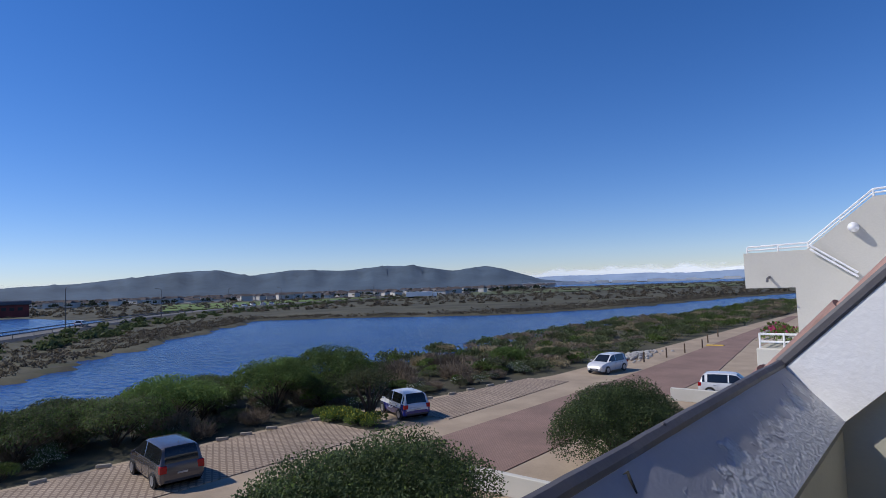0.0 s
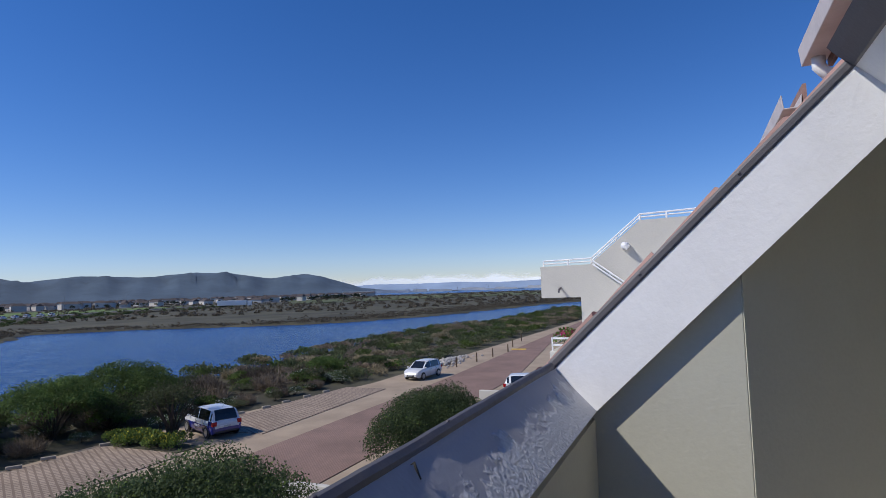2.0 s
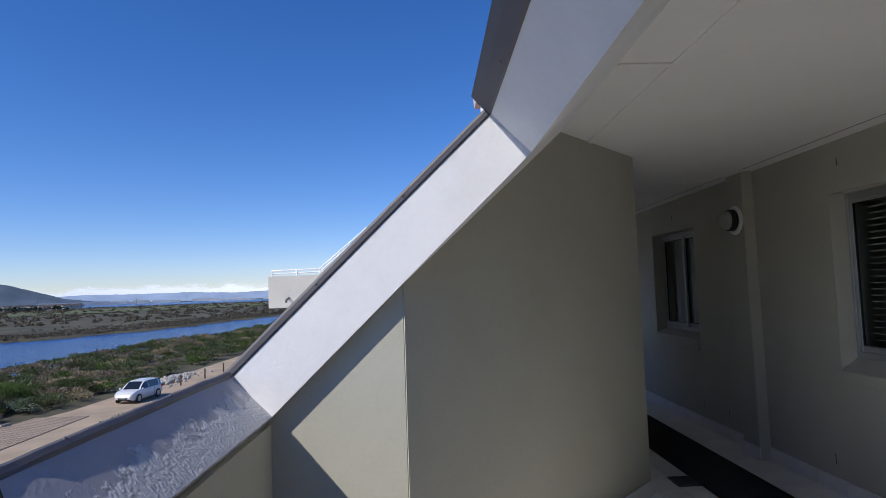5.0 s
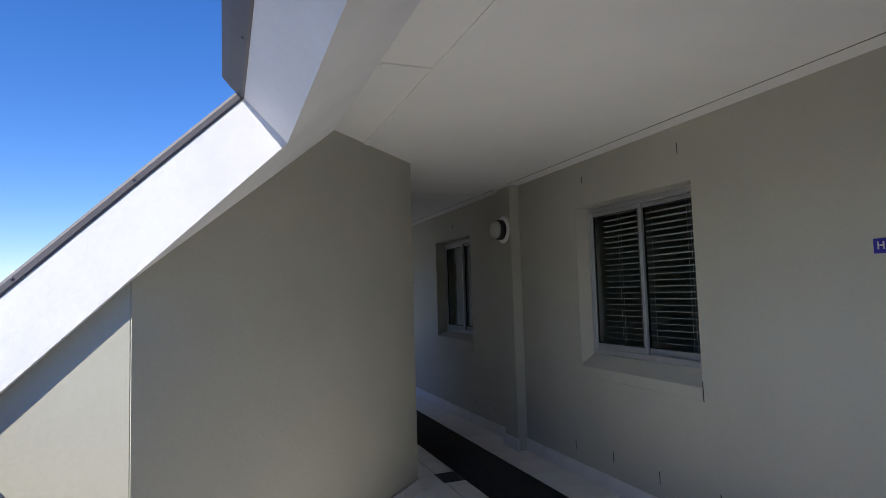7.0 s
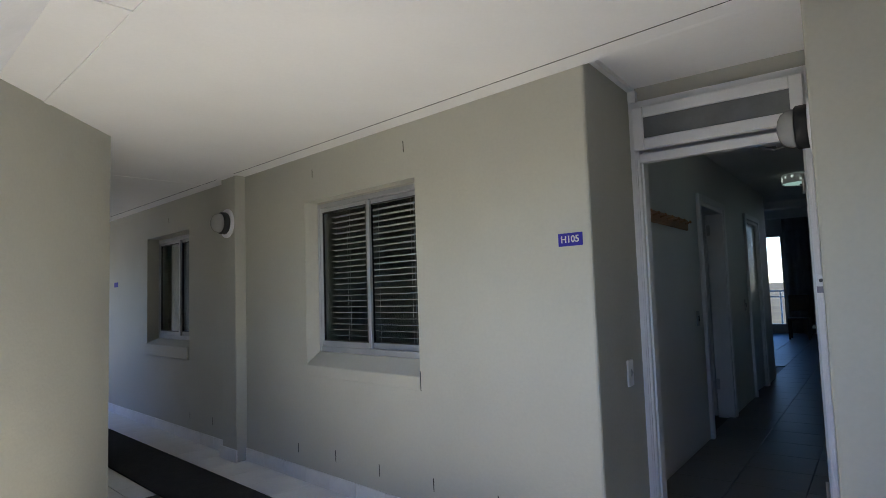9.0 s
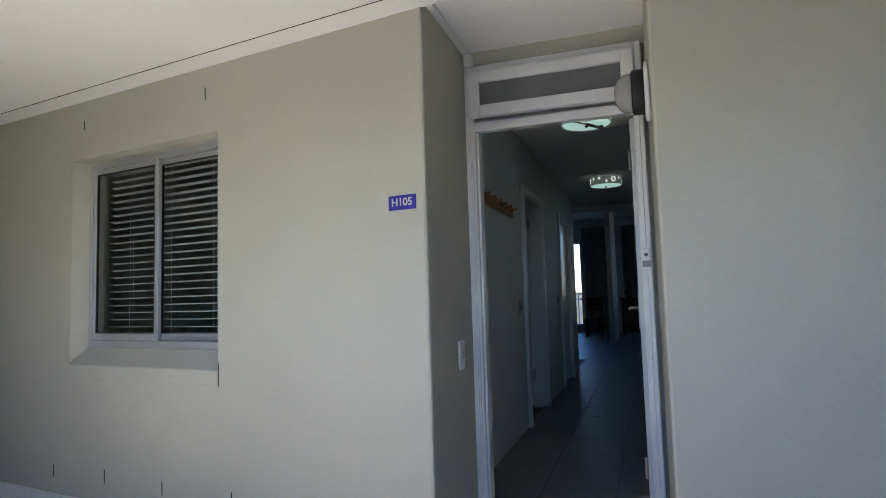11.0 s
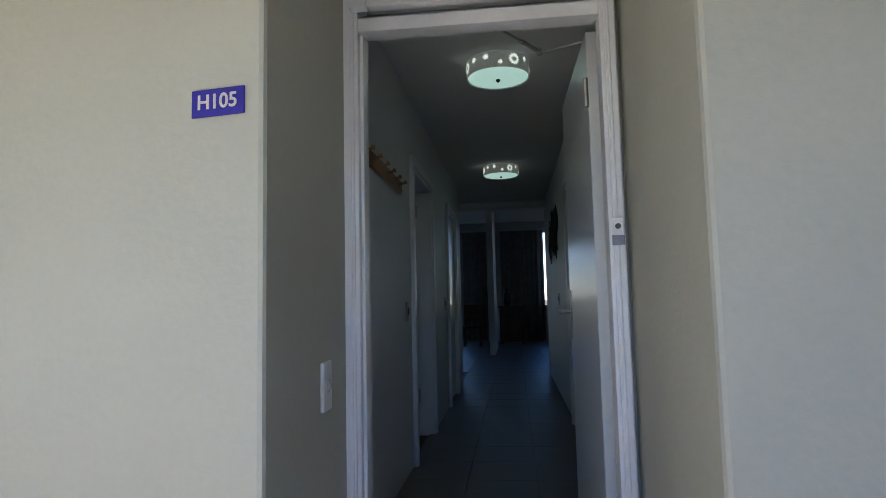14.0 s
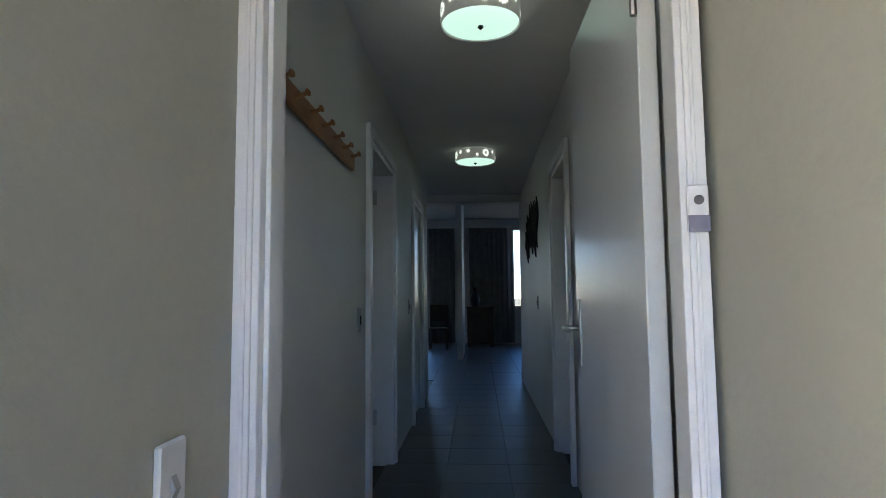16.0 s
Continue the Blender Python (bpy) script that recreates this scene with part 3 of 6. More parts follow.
def window(y0, y1, z0, z1, x, kind):
    """A sliding aluminium window; kind says whether slats or a curtain hang behind it."""
    e = empty("window_1")
    bm = bmesh.new()
    t = 0.034
    add_box(bm, x, y0, z0, x + 0.07, y0 + t * 0.7, z1)
    add_box(bm, x, y1 - t * 0.7, z0, x + 0.07, y1, z1)
    add_box(bm, x, y0 + t * 0.7, z0, x + 0.07, y1 - t * 0.7, z0 + t * 1.2)
    add_box(bm, x, y0 + t * 0.7, z1 - t, x + 0.07, y1 - t * 0.7, z1)
    obj("frame", bm, M_alu, e, bevel=0.004)
    mid = (y0 + y1) / 2
    for a, b, dx in ((y0 + t * 0.7, mid + 0.022, 0.034), (mid - 0.022, y1 - t * 0.7, 0.006)):
        bm = bmesh.new()
        za, zb, s = z0 + t * 1.2, z1 - t, 0.030
        add_box(bm, x + dx, a, za, x + dx + 0.024, a + s, zb)
        add_box(bm, x + dx, b - s, za, x + dx + 0.024, b, zb)
        add_box(bm, x + dx, a + s, za, x + dx + 0.024, b - s, za + s * 1.3)
        add_box(bm, x + dx, a + s, zb - s, x + dx + 0.024, b - s, zb)
        sash = obj("sash", bm, M_alu, e, bevel=0.003)
        # black rubber bead round the pane
        bm = bmesh.new()
        k, za, zb = 0.007, za + s * 1.3, zb - s
        for q in ((a + s, za, a + s + k, zb), (b - s - k, za, b - s, zb), (a + s + k, za, b - s - k, za + k), (a + s + k, zb - k, b - s - k, zb)):
            add_box(bm, x + dx + 0.003, q[0], q[1], x + dx + 0.018, q[2], q[3])
        obj("bead", bm, M_black, sash)
        bm = bmesh.new()
        add_box(bm, x + dx + 0.009, a + s + 0.002, za + 0.002, x + dx + 0.014, b - s - 0.002, zb - 0.002)
        g = obj("pane", bm, M_pane, sash)
        g.visible_shadow = False
    if kind == "slats":
        bl = empty("venetian_blind")
        tagged(bl, "white venetian blind with tilted slats behind the window", "blind")
        bm = bmesh.new()
        w, c = 0.034, 0.002
        tilt = radians(-7)
        rows = [(-w / 2, -c), (-w / 6, c * 0.4), (w / 6, c * 0.4), (w / 2, -c)]
        for k in range(3):
            (xa, za), (xb, zb) = rows[k], rows[k + 1]
            va = [bm.verts.new((xa * math.cos(tilt) - za * math.sin(tilt), s, xa * math.sin(tilt) + za * math.cos(tilt))) for s in (0, 1)]
            vb = [bm.verts.new((xb * math.cos(tilt) - zb * math.sin(tilt), s, xb * math.sin(tilt) + zb * math.cos(tilt))) for s in (0, 1)]
            bm.faces.new((va[0], va[1], vb[1], vb[0]))
        bmesh.ops.remove_doubles(bm, verts=bm.verts, dist=0.0001)
        bmesh.ops.solidify(bm, geom=bm.faces[:], thickness=0.002)
        first = obj("slat", bm, M_slat, bl)
        me = first.data
        n = 24
        for k in range(n):
            o = first if k == 0 else new("slat", me)
            o.parent = bl
            o.location = (x + 0.115, y0 + 0.03, z0 + 0.07 + k * (z1 - z0 - 0.12) / (n - 1))
            o.scale = (1, y1 - y0 - 0.08, 1)
        bm = bmesh.new()
        for y in (y0 + 0.22, y0 + 0.25, y1 - 0.25, y1 - 0.22, mid):
            add_tube(bm, [(x + 0.115, y, z0 + 0.03), (x + 0.115, y, z1 - 0.02)], 0.0018, 4)
        add_box(bm, x + 0.09, y0 + 0.08, z1 - 0.05, x + 0.14, y1 - 0.03, z1 - 0.01)
        obj("cord", bm, M_slat, bl)
    else:
        bm = bmesh.new()
        n = 60
        va, vb = [], []
        for k in range(n + 1):
            y = y0 + 0.03 + (y1 - y0 - 0.06) * k / n
            px = x + 0.13 + 0.016 * math.sin(k * 1.1) + 0.008 * math.sin(k * 2.3 + 1)
            va.append(bm.verts.new((px, y, z0 + 0.02)))
            vb.append(bm.verts.new((px, y, z1 - 0.02)))
        for k in range(n):
            bm.faces.new((va[k], va[k + 1], vb[k + 1], vb[k]))
        bmesh.ops.solidify(bm, geom=bm.faces[:], thickness=0.003)
        tagged(obj("curtain", bm, M_curtain, smooth=True), "pale gathered curtain hanging behind the window", "curtain")
    return tagged(e, "white aluminium two-pane sliding window in the facade", "window", kind="structure")


window(2.392, 3.56, 0.935, 2.030, FX + 0.085, "slats")
window(5.69, 6.81, 0.935, 2.035, FX + 0.12, "curtain")
# sloping sills and reveals under the windows
for y0, y1, x1, lo, out in ((W1[0], W1[1], FX + 0.09, 0.842, 0.004), (W2[0], W2[1], FX + 0.12, 0.885, 0.022)):
    o = prism("trim_sill", [(FX - out, 0.765), (FX + 0.2, 0.765), (FX + 0.2, 0.945), (x1, 0.934), (FX - out, lo)], "y", y0 + 0.002, y1 - 0.002, M_khaki, bevel=0.004)
    tagged(o, "khaki painted sloping window sill", "sill", kind="structure")
# the rounded plaster reveal at the far side of the nearer window
tagged(prism("trim_reveal", [(FX + 0.002, 3.601), (FX + 0.03, 3.588), (FX + 0.10, 3.562), (FX + 0.20, 3.562), (FX + 0.20, 3.601)], "z", 0.88, 2.044, M_khaki), "khaki plaster reveal beside the window", "plaster", kind="structure")
# plaster over the window heads
for y0, y1, x1, z0 in ((W1[0], W1[1], FX + 0.09, 2.030), (W2[0], W2[1], FX + 0.125, 2.035)):
    tagged(box("trim_head", x1, y0 + 0.001, z0 + 0.001, FX + 0.229, y1 - 0.001, 2.0445, M_khaki), "khaki plaster over the window head", "plaster", kind="structure")
# rooms behind the windows
tagged(box("wall_room_back", 4.4, 2.35, 0, 4.5, 12.0, 2.6, M_khaki), "plain back wall of the bedroom", "wall", kind="structure")
tagged(box("wall_room_side", 2.53, 4.5, 0, 4.4, 4.6, 2.6, M_khaki), "plain side wall of the bedroom", "wall", kind="structure")
tagged(box("wall_room_near", 2.53, 2.0, 0, 4.4, 2.1, 2.6, M_khaki), "plain side wall of the bedroom", "wall", kind="structure")
tagged(box("ceiling_room", 2.6, 2.0, 2.6, 4.5, 12.0, 2.66, M_ceiling), "plain bedroom ceiling", "ceiling", kind="structure")
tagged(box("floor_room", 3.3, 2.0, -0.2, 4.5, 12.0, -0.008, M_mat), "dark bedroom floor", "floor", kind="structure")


def bulkhead(m, label):
    """A round bulkhead lamp: white base plate, black ring and frosted globe; its axis is local z."""
    e = empty("wall_lamp", m)
    bm = bmesh.new()
    add_lathe(bm, [(0.138, 0), (0.141, 0.008), (0.134, 0.018), (0.10, 0.022)], None, 32)
    obj("base", bm, M_trimwhite, e, smooth=True)
    bm = bmesh.new()
    add_lathe(bm, [(0.100, 0.018), (0.105, 0.026), (0.105, 0.070), (0.096, 0.078)], None, 32)
    obj("ring", bm, M_black, e, smooth=True)
    bm = bmesh.new()
    add_lathe(bm, [(0.090, 0.074), (0.093, 0.088), (0.088, 0.112), (0.072, 0.136), (0.046, 0.151), (0.012, 0.157)], None, 32)
    obj("globe", bm, M_globe, e, smooth=True)
    return tagged(e, label, "lamp", group="bulkhead lamps on the walls")


bulkhead(Matrix.Translation((2.205, 4.655, 1.995)) @ Matrix.Rotation(radians(-90), 4, "Y") @ Matrix.Scale(0.9, 4), "round bulkhead lamp with frosted globe on the pilaster")
bulkhead(Matrix.Translation((FX, 8.3, 1.97)) @ Matrix.Rotation(radians(-90), 4, "Y"), "round bulkhead lamp with frosted globe on the facade")
bulkhead(Matrix.Translation((2.65, 0.352, 1.975)) @ Matrix.Rotation(radians(8), 4, "Z") @ Matrix.Rotation(radians(-90), 4, "X") @ Matrix.Scale(0.86, 4), "round bulkhead lamp beside the front door")


def sign(y0, y1, z0, z1, words):
    e = empty("number_sign")
    box("plate", FX - 0.006, y0, z0, FX - 0.0005, y1, z1, M_signblue, e, bevel=0.0015)
    if words:
        cu = bpy.data.curves.new("number", "FONT")
        cu.body, cu.size, cu.align_x, cu.align_y = words, (z1 - z0) * 0.74, "CENTER", "CENTER"
        cu.extrude = 0.0008
        cu.offset = 0.0008
        tx = new("number", cu)
        tx.data.materials.append(M_signtext)
        tx.parent = e
        tx.matrix_world = Matrix.Translation((FX - 0.0072, (y0 + y1) / 2, (z0 + z1) / 2)) @ Matrix(((0, 0, -1, 0), (-1, 0, 0, 0), (0, 1, 0, 0), (0, 0, 0, 1)))
    return tagged(e, "blue enamel flat number sign on the facade", "sign")


sign(1.246, 1.379, 1.540, 1.602, "H105")
sign(7.80, 7.93, 1.54, 1.60, "")

# light switch in the recess
SWM = Matrix.Translation((2.712, 1.2625, 0.897)) @ Matrix.Rotation(radians(8.8), 4, "Z") @ Matrix.Scale(1.08, 4)
sw = empty("light_switch", SWM)
bm = bmesh.new()
add_box(bm, -0.036, -0.010, -0.062, 0.036, 0.0, 0.062)
obj("plate", bm, M_trimwhite, sw, bevel=0.003)
bm = bmesh.new()
add_prism(bm, [(-0.010, -0.018), (-0.018, 0.0), (-0.010, 0.018)], "x", -0.008, 0.008)
obj("rocker", bm, M_alu, sw, bevel=0.001)
tagged(sw, "white rectangular light switch on the recess wall", "switch")

# small cracks and fixing holes in the facade
bm = bmesh.new()
for y, z, hgt in ((2.48, 2.255, 0.07), (3.49, 2.25, 0.06), (3.73, 0.225, 0.07), (3.26, 0.24, 0.08), (2.79, 0.23, 0.08), (2.30, 0.235, 0.08), (5.17, 0.235, 0.08), (5.67, 0.23, 0.06), (1.82, 0.235, 0.08), (2.384, 0.82, 0.12), (6.2, 2.2, 0.05)):
    add_prism(bm, [(y - 0.003, z - hgt / 2), (y + 0.002, z - hgt / 2 + 0.004), (y + 0.004, z + hgt / 2), (y - 0.002, z + hgt / 2 - 0.006)], "x", FX - 0.0015, FX + 0.001)
tagged(obj("trim_cracks", bm, M_dark), "short dark vertical slots in the facade plaster", "slots", kind="structure")

# door mat runner and floor drain
bm = bmesh.new()
add_box(bm, 1.46, 1.6, 0.0, 1.94, 11.9, 0.012)
tagged(obj("floor_runner", bm, M_mat, bevel=0.003), "black ribbed rubber runner on the tiled floor", "runner")
dr = empty("floor_drain", Matrix.Translation((1.375, 4.08, 0.001)))
bm = bmesh.new()
add_box(bm, -0.085, -0.11, 0, 0.085, -0.095, 0.006)
add_box(bm, -0.085, 0.095, 0, 0.085, 0.11, 0.006)
add_box(bm, -0.085, -0.095, 0, -0.07, 0.095, 0.006)
add_box(bm, 0.07, -0.095, 0, 0.085, 0.095, 0.006)
for k in range(7):
    add_box(bm, -0.07, -0.085 + k * 0.025, 0.0, 0.07, -0.075 + k * 0.025, 0.005)
obj("grate", bm, M_drain, dr)
bm = bmesh.new()
add_box(bm, -0.07, -0.095, -0.003, 0.07, 0.095, 0.001)
obj("pit", bm, M_black, dr)
tagged(dr, "dark metal slotted floor drain", "drain")

# a bent wire clip stuck on the parapet
bm = bmesh.new()
cx, cz = O1[0] + 0.020, O1[1] - 0.016
add_tube(bm, [(cx, 0.73, cz + 0.001), (cx + 0.007, 0.733, cz + 0.005), (cx + 0.013, 0.73, cz - 0.006), (cx + 0.024, 0.727, cz - 0.024)], [0.001, 0.0035, 0.003, 0.0015], 6)
tagged(obj("wire_clip", bm, M_dark, smooth=True), "small dark bent clip on the parapet plaster", "clip")

# ---- front door and hall, in the hall's own axes: x along the hall, y across ----
M_hallwall = mat("hall_paint", (0.70, 0.70, 0.68), 0.55, 0.04, 1.5, 50, 0.1)
M_hallceil = mat("hall_ceiling", (0.76, 0.76, 0.74), 0.8, 0.03, 2, 50, 0.05)
M_halltile = mat("hall_tile", (0.17, 0.155, 0.135), 0.45, 0.07, 3, 30, 0.02, per_object=0.15)
M_hallgrout = mat("hall_grout", (0.12, 0.11, 0.095), 0.8, 0.1, 10, 80, 0.1)
M_doorpaint = mat("door_gloss", (0.66, 0.67, 0.66), 0.28, 0.03, 2, 40, 0.06)
M_wood = mat("rack_wood", (0.33, 0.15, 0.06), 0.45, 0.3, 3, 50, 0.15)
M_darkwood = mat("dark_wood", (0.06, 0.035, 0.02), 0.5, 0.3, 4, 50, 0.15)
M_shade = mat("lamp_shade", (0.50, 0.54, 0.54), 0.7, 0.1, 20, 90, 0.1)
M_shade.node_tree.nodes["Principled BSDF"].inputs["Emission Color"].default_value = (0.55, 0.60, 0.58, 1)
M_shade.node_tree.nodes["Principled BSDF"].inputs["Emission Strength"].default_value = 0.022
M_lampglow = glow("lamp_diffuser", (0.50, 0.82, 0.78), 0.135)
M_flower = glow("lamp_cutout", (0.80, 0.95, 0.92), 0.17)
M_frost = mat("obscured_glass", (0.16, 0.17, 0.17), 0.35, 0.1, 10, 60, 0.1)


def hbox(name, u0, v0, z0, u1, v1, z1, material, parent=None, bevel=0.0):
    o = box(name, u0, v0, z0, u1, v1, z1, material, parent, bevel)
    if parent is None:
        o.matrix_world = HALL
    return o


def place(o, parent=None):
    if parent is None:
        o.matrix_world = HALL
    return o


# door frame with fanlight above
fr = empty("door_frame", HALL)
bm = bmesh.new()
for v_in, v_out, v_jamb, s in ((0.388, 0.440, 0.377, 1), (0.395, 0.445, 0.384, -1)):
    add_box(bm, -0.112, s * v_in, 0.0, 0.03 if s > 0 else -0.035, s * v_out, 2.36)
    add_box(bm, -0.122, s * (v_in + 0.012), 0.0, -0.112, s * (v_out - 0.004), 2.36)
    add_box(bm, -0.128, s * (v_in + 0.020), 0.0, -0.122, s * (v_out - 0.022), 2.36)
    if s > 0:
        add_box(bm, -0.085, s * v_jamb, 0.0, -0.02, s * v_in, 2.03)
add_box(bm, -0.118, -0.440, 2.322, 0.03, 0.440, 2.365)
add_box(bm, -0.110, -0.395, 2.020, -0.06, 0.388, 2.068)
add_box(bm, -0.06, -0.395, 2.036, 0.0, 0.388, 2.10)
obj("frame", bm, M_trimwhite, fr, bevel=0.005, segments=2)
# the fanlight's sash, tilted a little open at its foot
bm = bmesh.new()
a, b, c0, c1 = -0.408, 0.408, 2.084, 2.322
add_box(bm, -0.152, a, c0, -0.113, a + 0.058, c1)
add_box(bm, -0.152, b - 0.058, c0, -0.113, b, c1)
add_box(bm, -0.152, a + 0.058, c0, -0.113, b - 0.058, c0 + 0.062)
add_box(bm, -0.152, a + 0.058, c1 - 0.060, -0.113, b - 0.058, c1)
fan = obj("fanlight", bm, M_trimwhite, fr, bevel=0.006, segments=2)
box("pane", -0.136, a + 0.053, c0 + 0.057, -0.130, b - 0.053, c1 - 0.055, M_frost, fan)
tagged(fr, "white gloss painted wooden door frame with fanlight", "door frame")
# wall over the frame
hbox("wall_over_door", -0.09, -0.6, 2.36, 0.05, 0.6, 2.6, M_khaki)
tagged(bpy.data.objects["wall_over_door"], "khaki wall strip over the front door", "wall", kind="structure")
hbox("wall_jamb_left", -0.06, 0.441, 0, 0.05, 0.62, 2.6, M_khaki)
tagged(bpy.data.objects["wall_jamb_left"], "khaki wall beside the door frame", "wall", kind="structure")
hbox("wall_jamb_right", -0.06, -0.75, 0, 0.05, -0.446, 2.6, M_khaki)
tagged(bpy.data.objects["wall_jamb_right"], "khaki wall beside the door frame", "wall", kind="structure")

# door leaf, standing open inside against the hall
DL = HALL @ Matrix.Translation((0.045, -0.372, 0.02)) @ Matrix.Rotation(radians(0.9), 4, "Z")
dl = empty("front_door", DL)
box("leaf", 0.0, -0.042, 0.012, 0.81, 0.0, 2.015, M_doorpaint, dl, bevel=0.003)
bm = bmesh.new()
add_box(bm, 0.73, 0.0, 0.92, 0.768, 0.006, 1.14)
obj("lock_plate", bm, M_brass, dl, bevel=0.002)
bm = bmesh.new()
add_tube(bm, [(0.748, 0.003, 1.045), (0.748, 0.048, 1.045), (0.742, 0.055, 1.045), (0.65, 0.055, 1.043)], 0.0085, 10)
obj("handle", bm, M_brass, dl, smooth=True)
bm = bmesh.new()
add_box(bm, 0.06, -0.088, 1.96, 0.26, -0.0425, 2.03)
obj("closer_body", bm, M_brass, dl, bevel=0.004)
bm = bmesh.new()
add_tube(bm, [(-0.017, 0.288, 2.034), (0.089, 0.215, 2.036)], 0.0045, 8)
add_tube(bm, [(0.089, 0.215, 2.036), (0.195, 0.143, 2.036)], 0.0085, 8)
add_tube(bm, [(0.195, 0.143, 2.032), (0.096, -0.065, 2.032)], 0.005, 8)
add_lathe(bm, [(0.011, 0.0), (0.011, 0.026)], Matrix.Translation((0.195, 0.143, 2.024)), 10)
obj("closer_arm", bm, M_brass, dl)
for z in (0.25, 1.75):
    bm = bmesh.new()
    add_tube(bm, [(0.0, 0.006, z), (0.0, 0.006, z + 0.1)], 0.008, 8)
    obj("hinge", bm, M_brass, dl)
tagged(dl, "white gloss painted front door standing open inward", "door")

# doorbell on the frame
bell = empty("doorbell", HALL @ Matrix.Translation((-0.127, -0.418, 1.318)) @ Matrix.Scale(0.86, 4))
box("body", -0.014, -0.022, -0.045, 0.0, 0.022, 0.055, M_trimwhite, bell, bevel=0.004)
bm = bmesh.new()
add_lathe(bm, [(0.010, 0), (0.010, 0.004), (0.004, 0.006)], Matrix.Translation((-0.014, 0, 0.022)) @ Matrix.Rotation(radians(-90), 4, "Y"), 16)
obj("button", bm, M_flash, bell)
box("name_plate", -0.0165, -0.0215, -0.044, -0.012, 0.0215, -0.010, mat("grey_name_plate", (0.22, 0.21, 0.26), 0.4, 0.1, 20, 60, 0.02), bell)
tagged(bell, "white plastic doorbell with round button on the frame", "doorbell")

# hall shell
VL, VR, HZ = 0.562, -0.578, 2.5
FZ = 0.085      # the flat's floor lies a step above the walkway
D1 = (1.88, 2.80, 2.05)     # bedroom door opening, left wall
D2 = (3.98, 4.80, 2.07)
D3 = (2.38, 3.14, 2.08)     # right wall


def hall_wall(name, v0, v1, u0, u1, doors):
    bm = bmesh.new()
    u = u0
    for a, b, hgt in doors:
        add_box(bm, u, v0, 0, a, v1, HZ)
        add_box(bm, a, v0, hgt, b, v1, HZ)
        u = b
    add_box(bm, u, v0, 0, u1, v1, HZ)
    bmesh.ops.remove_doubles(bm, verts=bm.verts, dist=0.0005)
    return tagged(place(obj(name, bm, M_hallwall)), "pale grey painted hall wall", "wall", kind="structure")


hall_wall("wall_hall_left", VL, VL + 0.11, 0.05, 5.55, [D1, D2])
hall_wall("wall_hall_right", VR - 0.11, VR, 0.05, 6.7, [D3])
tagged(place(box("ceiling_hall", 0.05, -0.7, HZ, 6.7, 0.7, HZ + 0.08, M_hallceil)), "white painted hall ceiling", "ceiling", kind="structure")
tagged(place(box("wall_header", 6.35, VR, 2.40, 6.6, 3.0, 3.1, M_hallwall)), "pale grey beam across the end of the hall", "beam", kind="structure")
hf = tagged(place(box("floor_hall", -0.06, -3.2, -0.06, 13.4, 3.4, FZ - 0.012, M_hallgrout)), "grouted hall floor", "floor", kind="structure")

# door casings and leaves in the hall
def casing(u0, u1, v, side, hgt):
    """side +1: left wall, which faces down the y axis."""
    e = empty("door_casing", HALL)
    bm = bmesh.new()
    a, b = (v - 0.018, v + 0.13) if side > 0 else (v - 0.13, v + 0.018)
    for s0, s1 in ((u0, u0 + 0.045), (u1 - 0.045, u1)):
        add_box(bm, s0, a, 0, s1, b, hgt)
    add_box(bm, u0, a, hgt - 0.045, u1, b, hgt)
    va, vb = (v - 0.03, v - 0.002) if side > 0 else (v + 0.002, v + 0.03)
    add_box(bm, u0 - 0.05, va, 0, u0 + 0.012, vb, hgt + 0.05)
    add_box(bm, u1 - 0.012, va, 0, u1 + 0.05, vb, hgt + 0.05)
    add_box(bm, u0 + 0.012, va, hgt - 0.012, u1 - 0.012, vb, hgt + 0.05)
    obj("casing", bm, M_trimwhite, e, bevel=0.004)
    return tagged(e, "white gloss painted door casing in the hall", "door casing", group="door casings in the hall")


casing(D1[0], D1[1], VL, 1, D1[2])
casing(D2[0], D2[1], VL, 1, D2[2])
casing(D3[0], D3[1], VR, -1, D3[2])


def inner_door(hu, hv, angle, label):
    m = HALL @ Matrix.Translation((hu, hv, FZ)) @ Matrix.Rotation(radians(angle), 4, "Z")
    e = empty("room_door", m)
    box("leaf", 0.0, 0.0, 0.01, 0.74, 0.04, 2.0, M_doorpaint, e, bevel=0.003)
    bm = bmesh.new()
    for y in (-0.045, 0.085):
        add_tube(bm, [(0.69, 0.02, 1.03), (0.69, y, 1.03), (0.60, y, 1.03)], 0.008, 8)
    add_box(bm, 0.672, -0.004, 0.93, 0.706, 0.044, 1.12)
    obj("handle", bm, M_brass, e)
    for z in (0.25, 1.72):
        bm = bmesh.new()
        add_box(bm, -0.03, -0.006, z, 0.03, 0.0, z + 0.1)
        add_tube(bm, [(0, -0.008, z), (0, -0.008, z + 0.1)], 0.007, 8)
        obj("hinge", bm, M_brass, e)
    return tagged(e, label, "door", group="room doors off the hall")


inner_door(2.75, 0.69, 92, "white gloss bedroom door standing open into the room")
inner_door(4.74, 0.61, 178, "white gloss room door pulled nearly shut")
inner_door(2.45, -0.71, -92, "white gloss bathroom door standing open into the room")
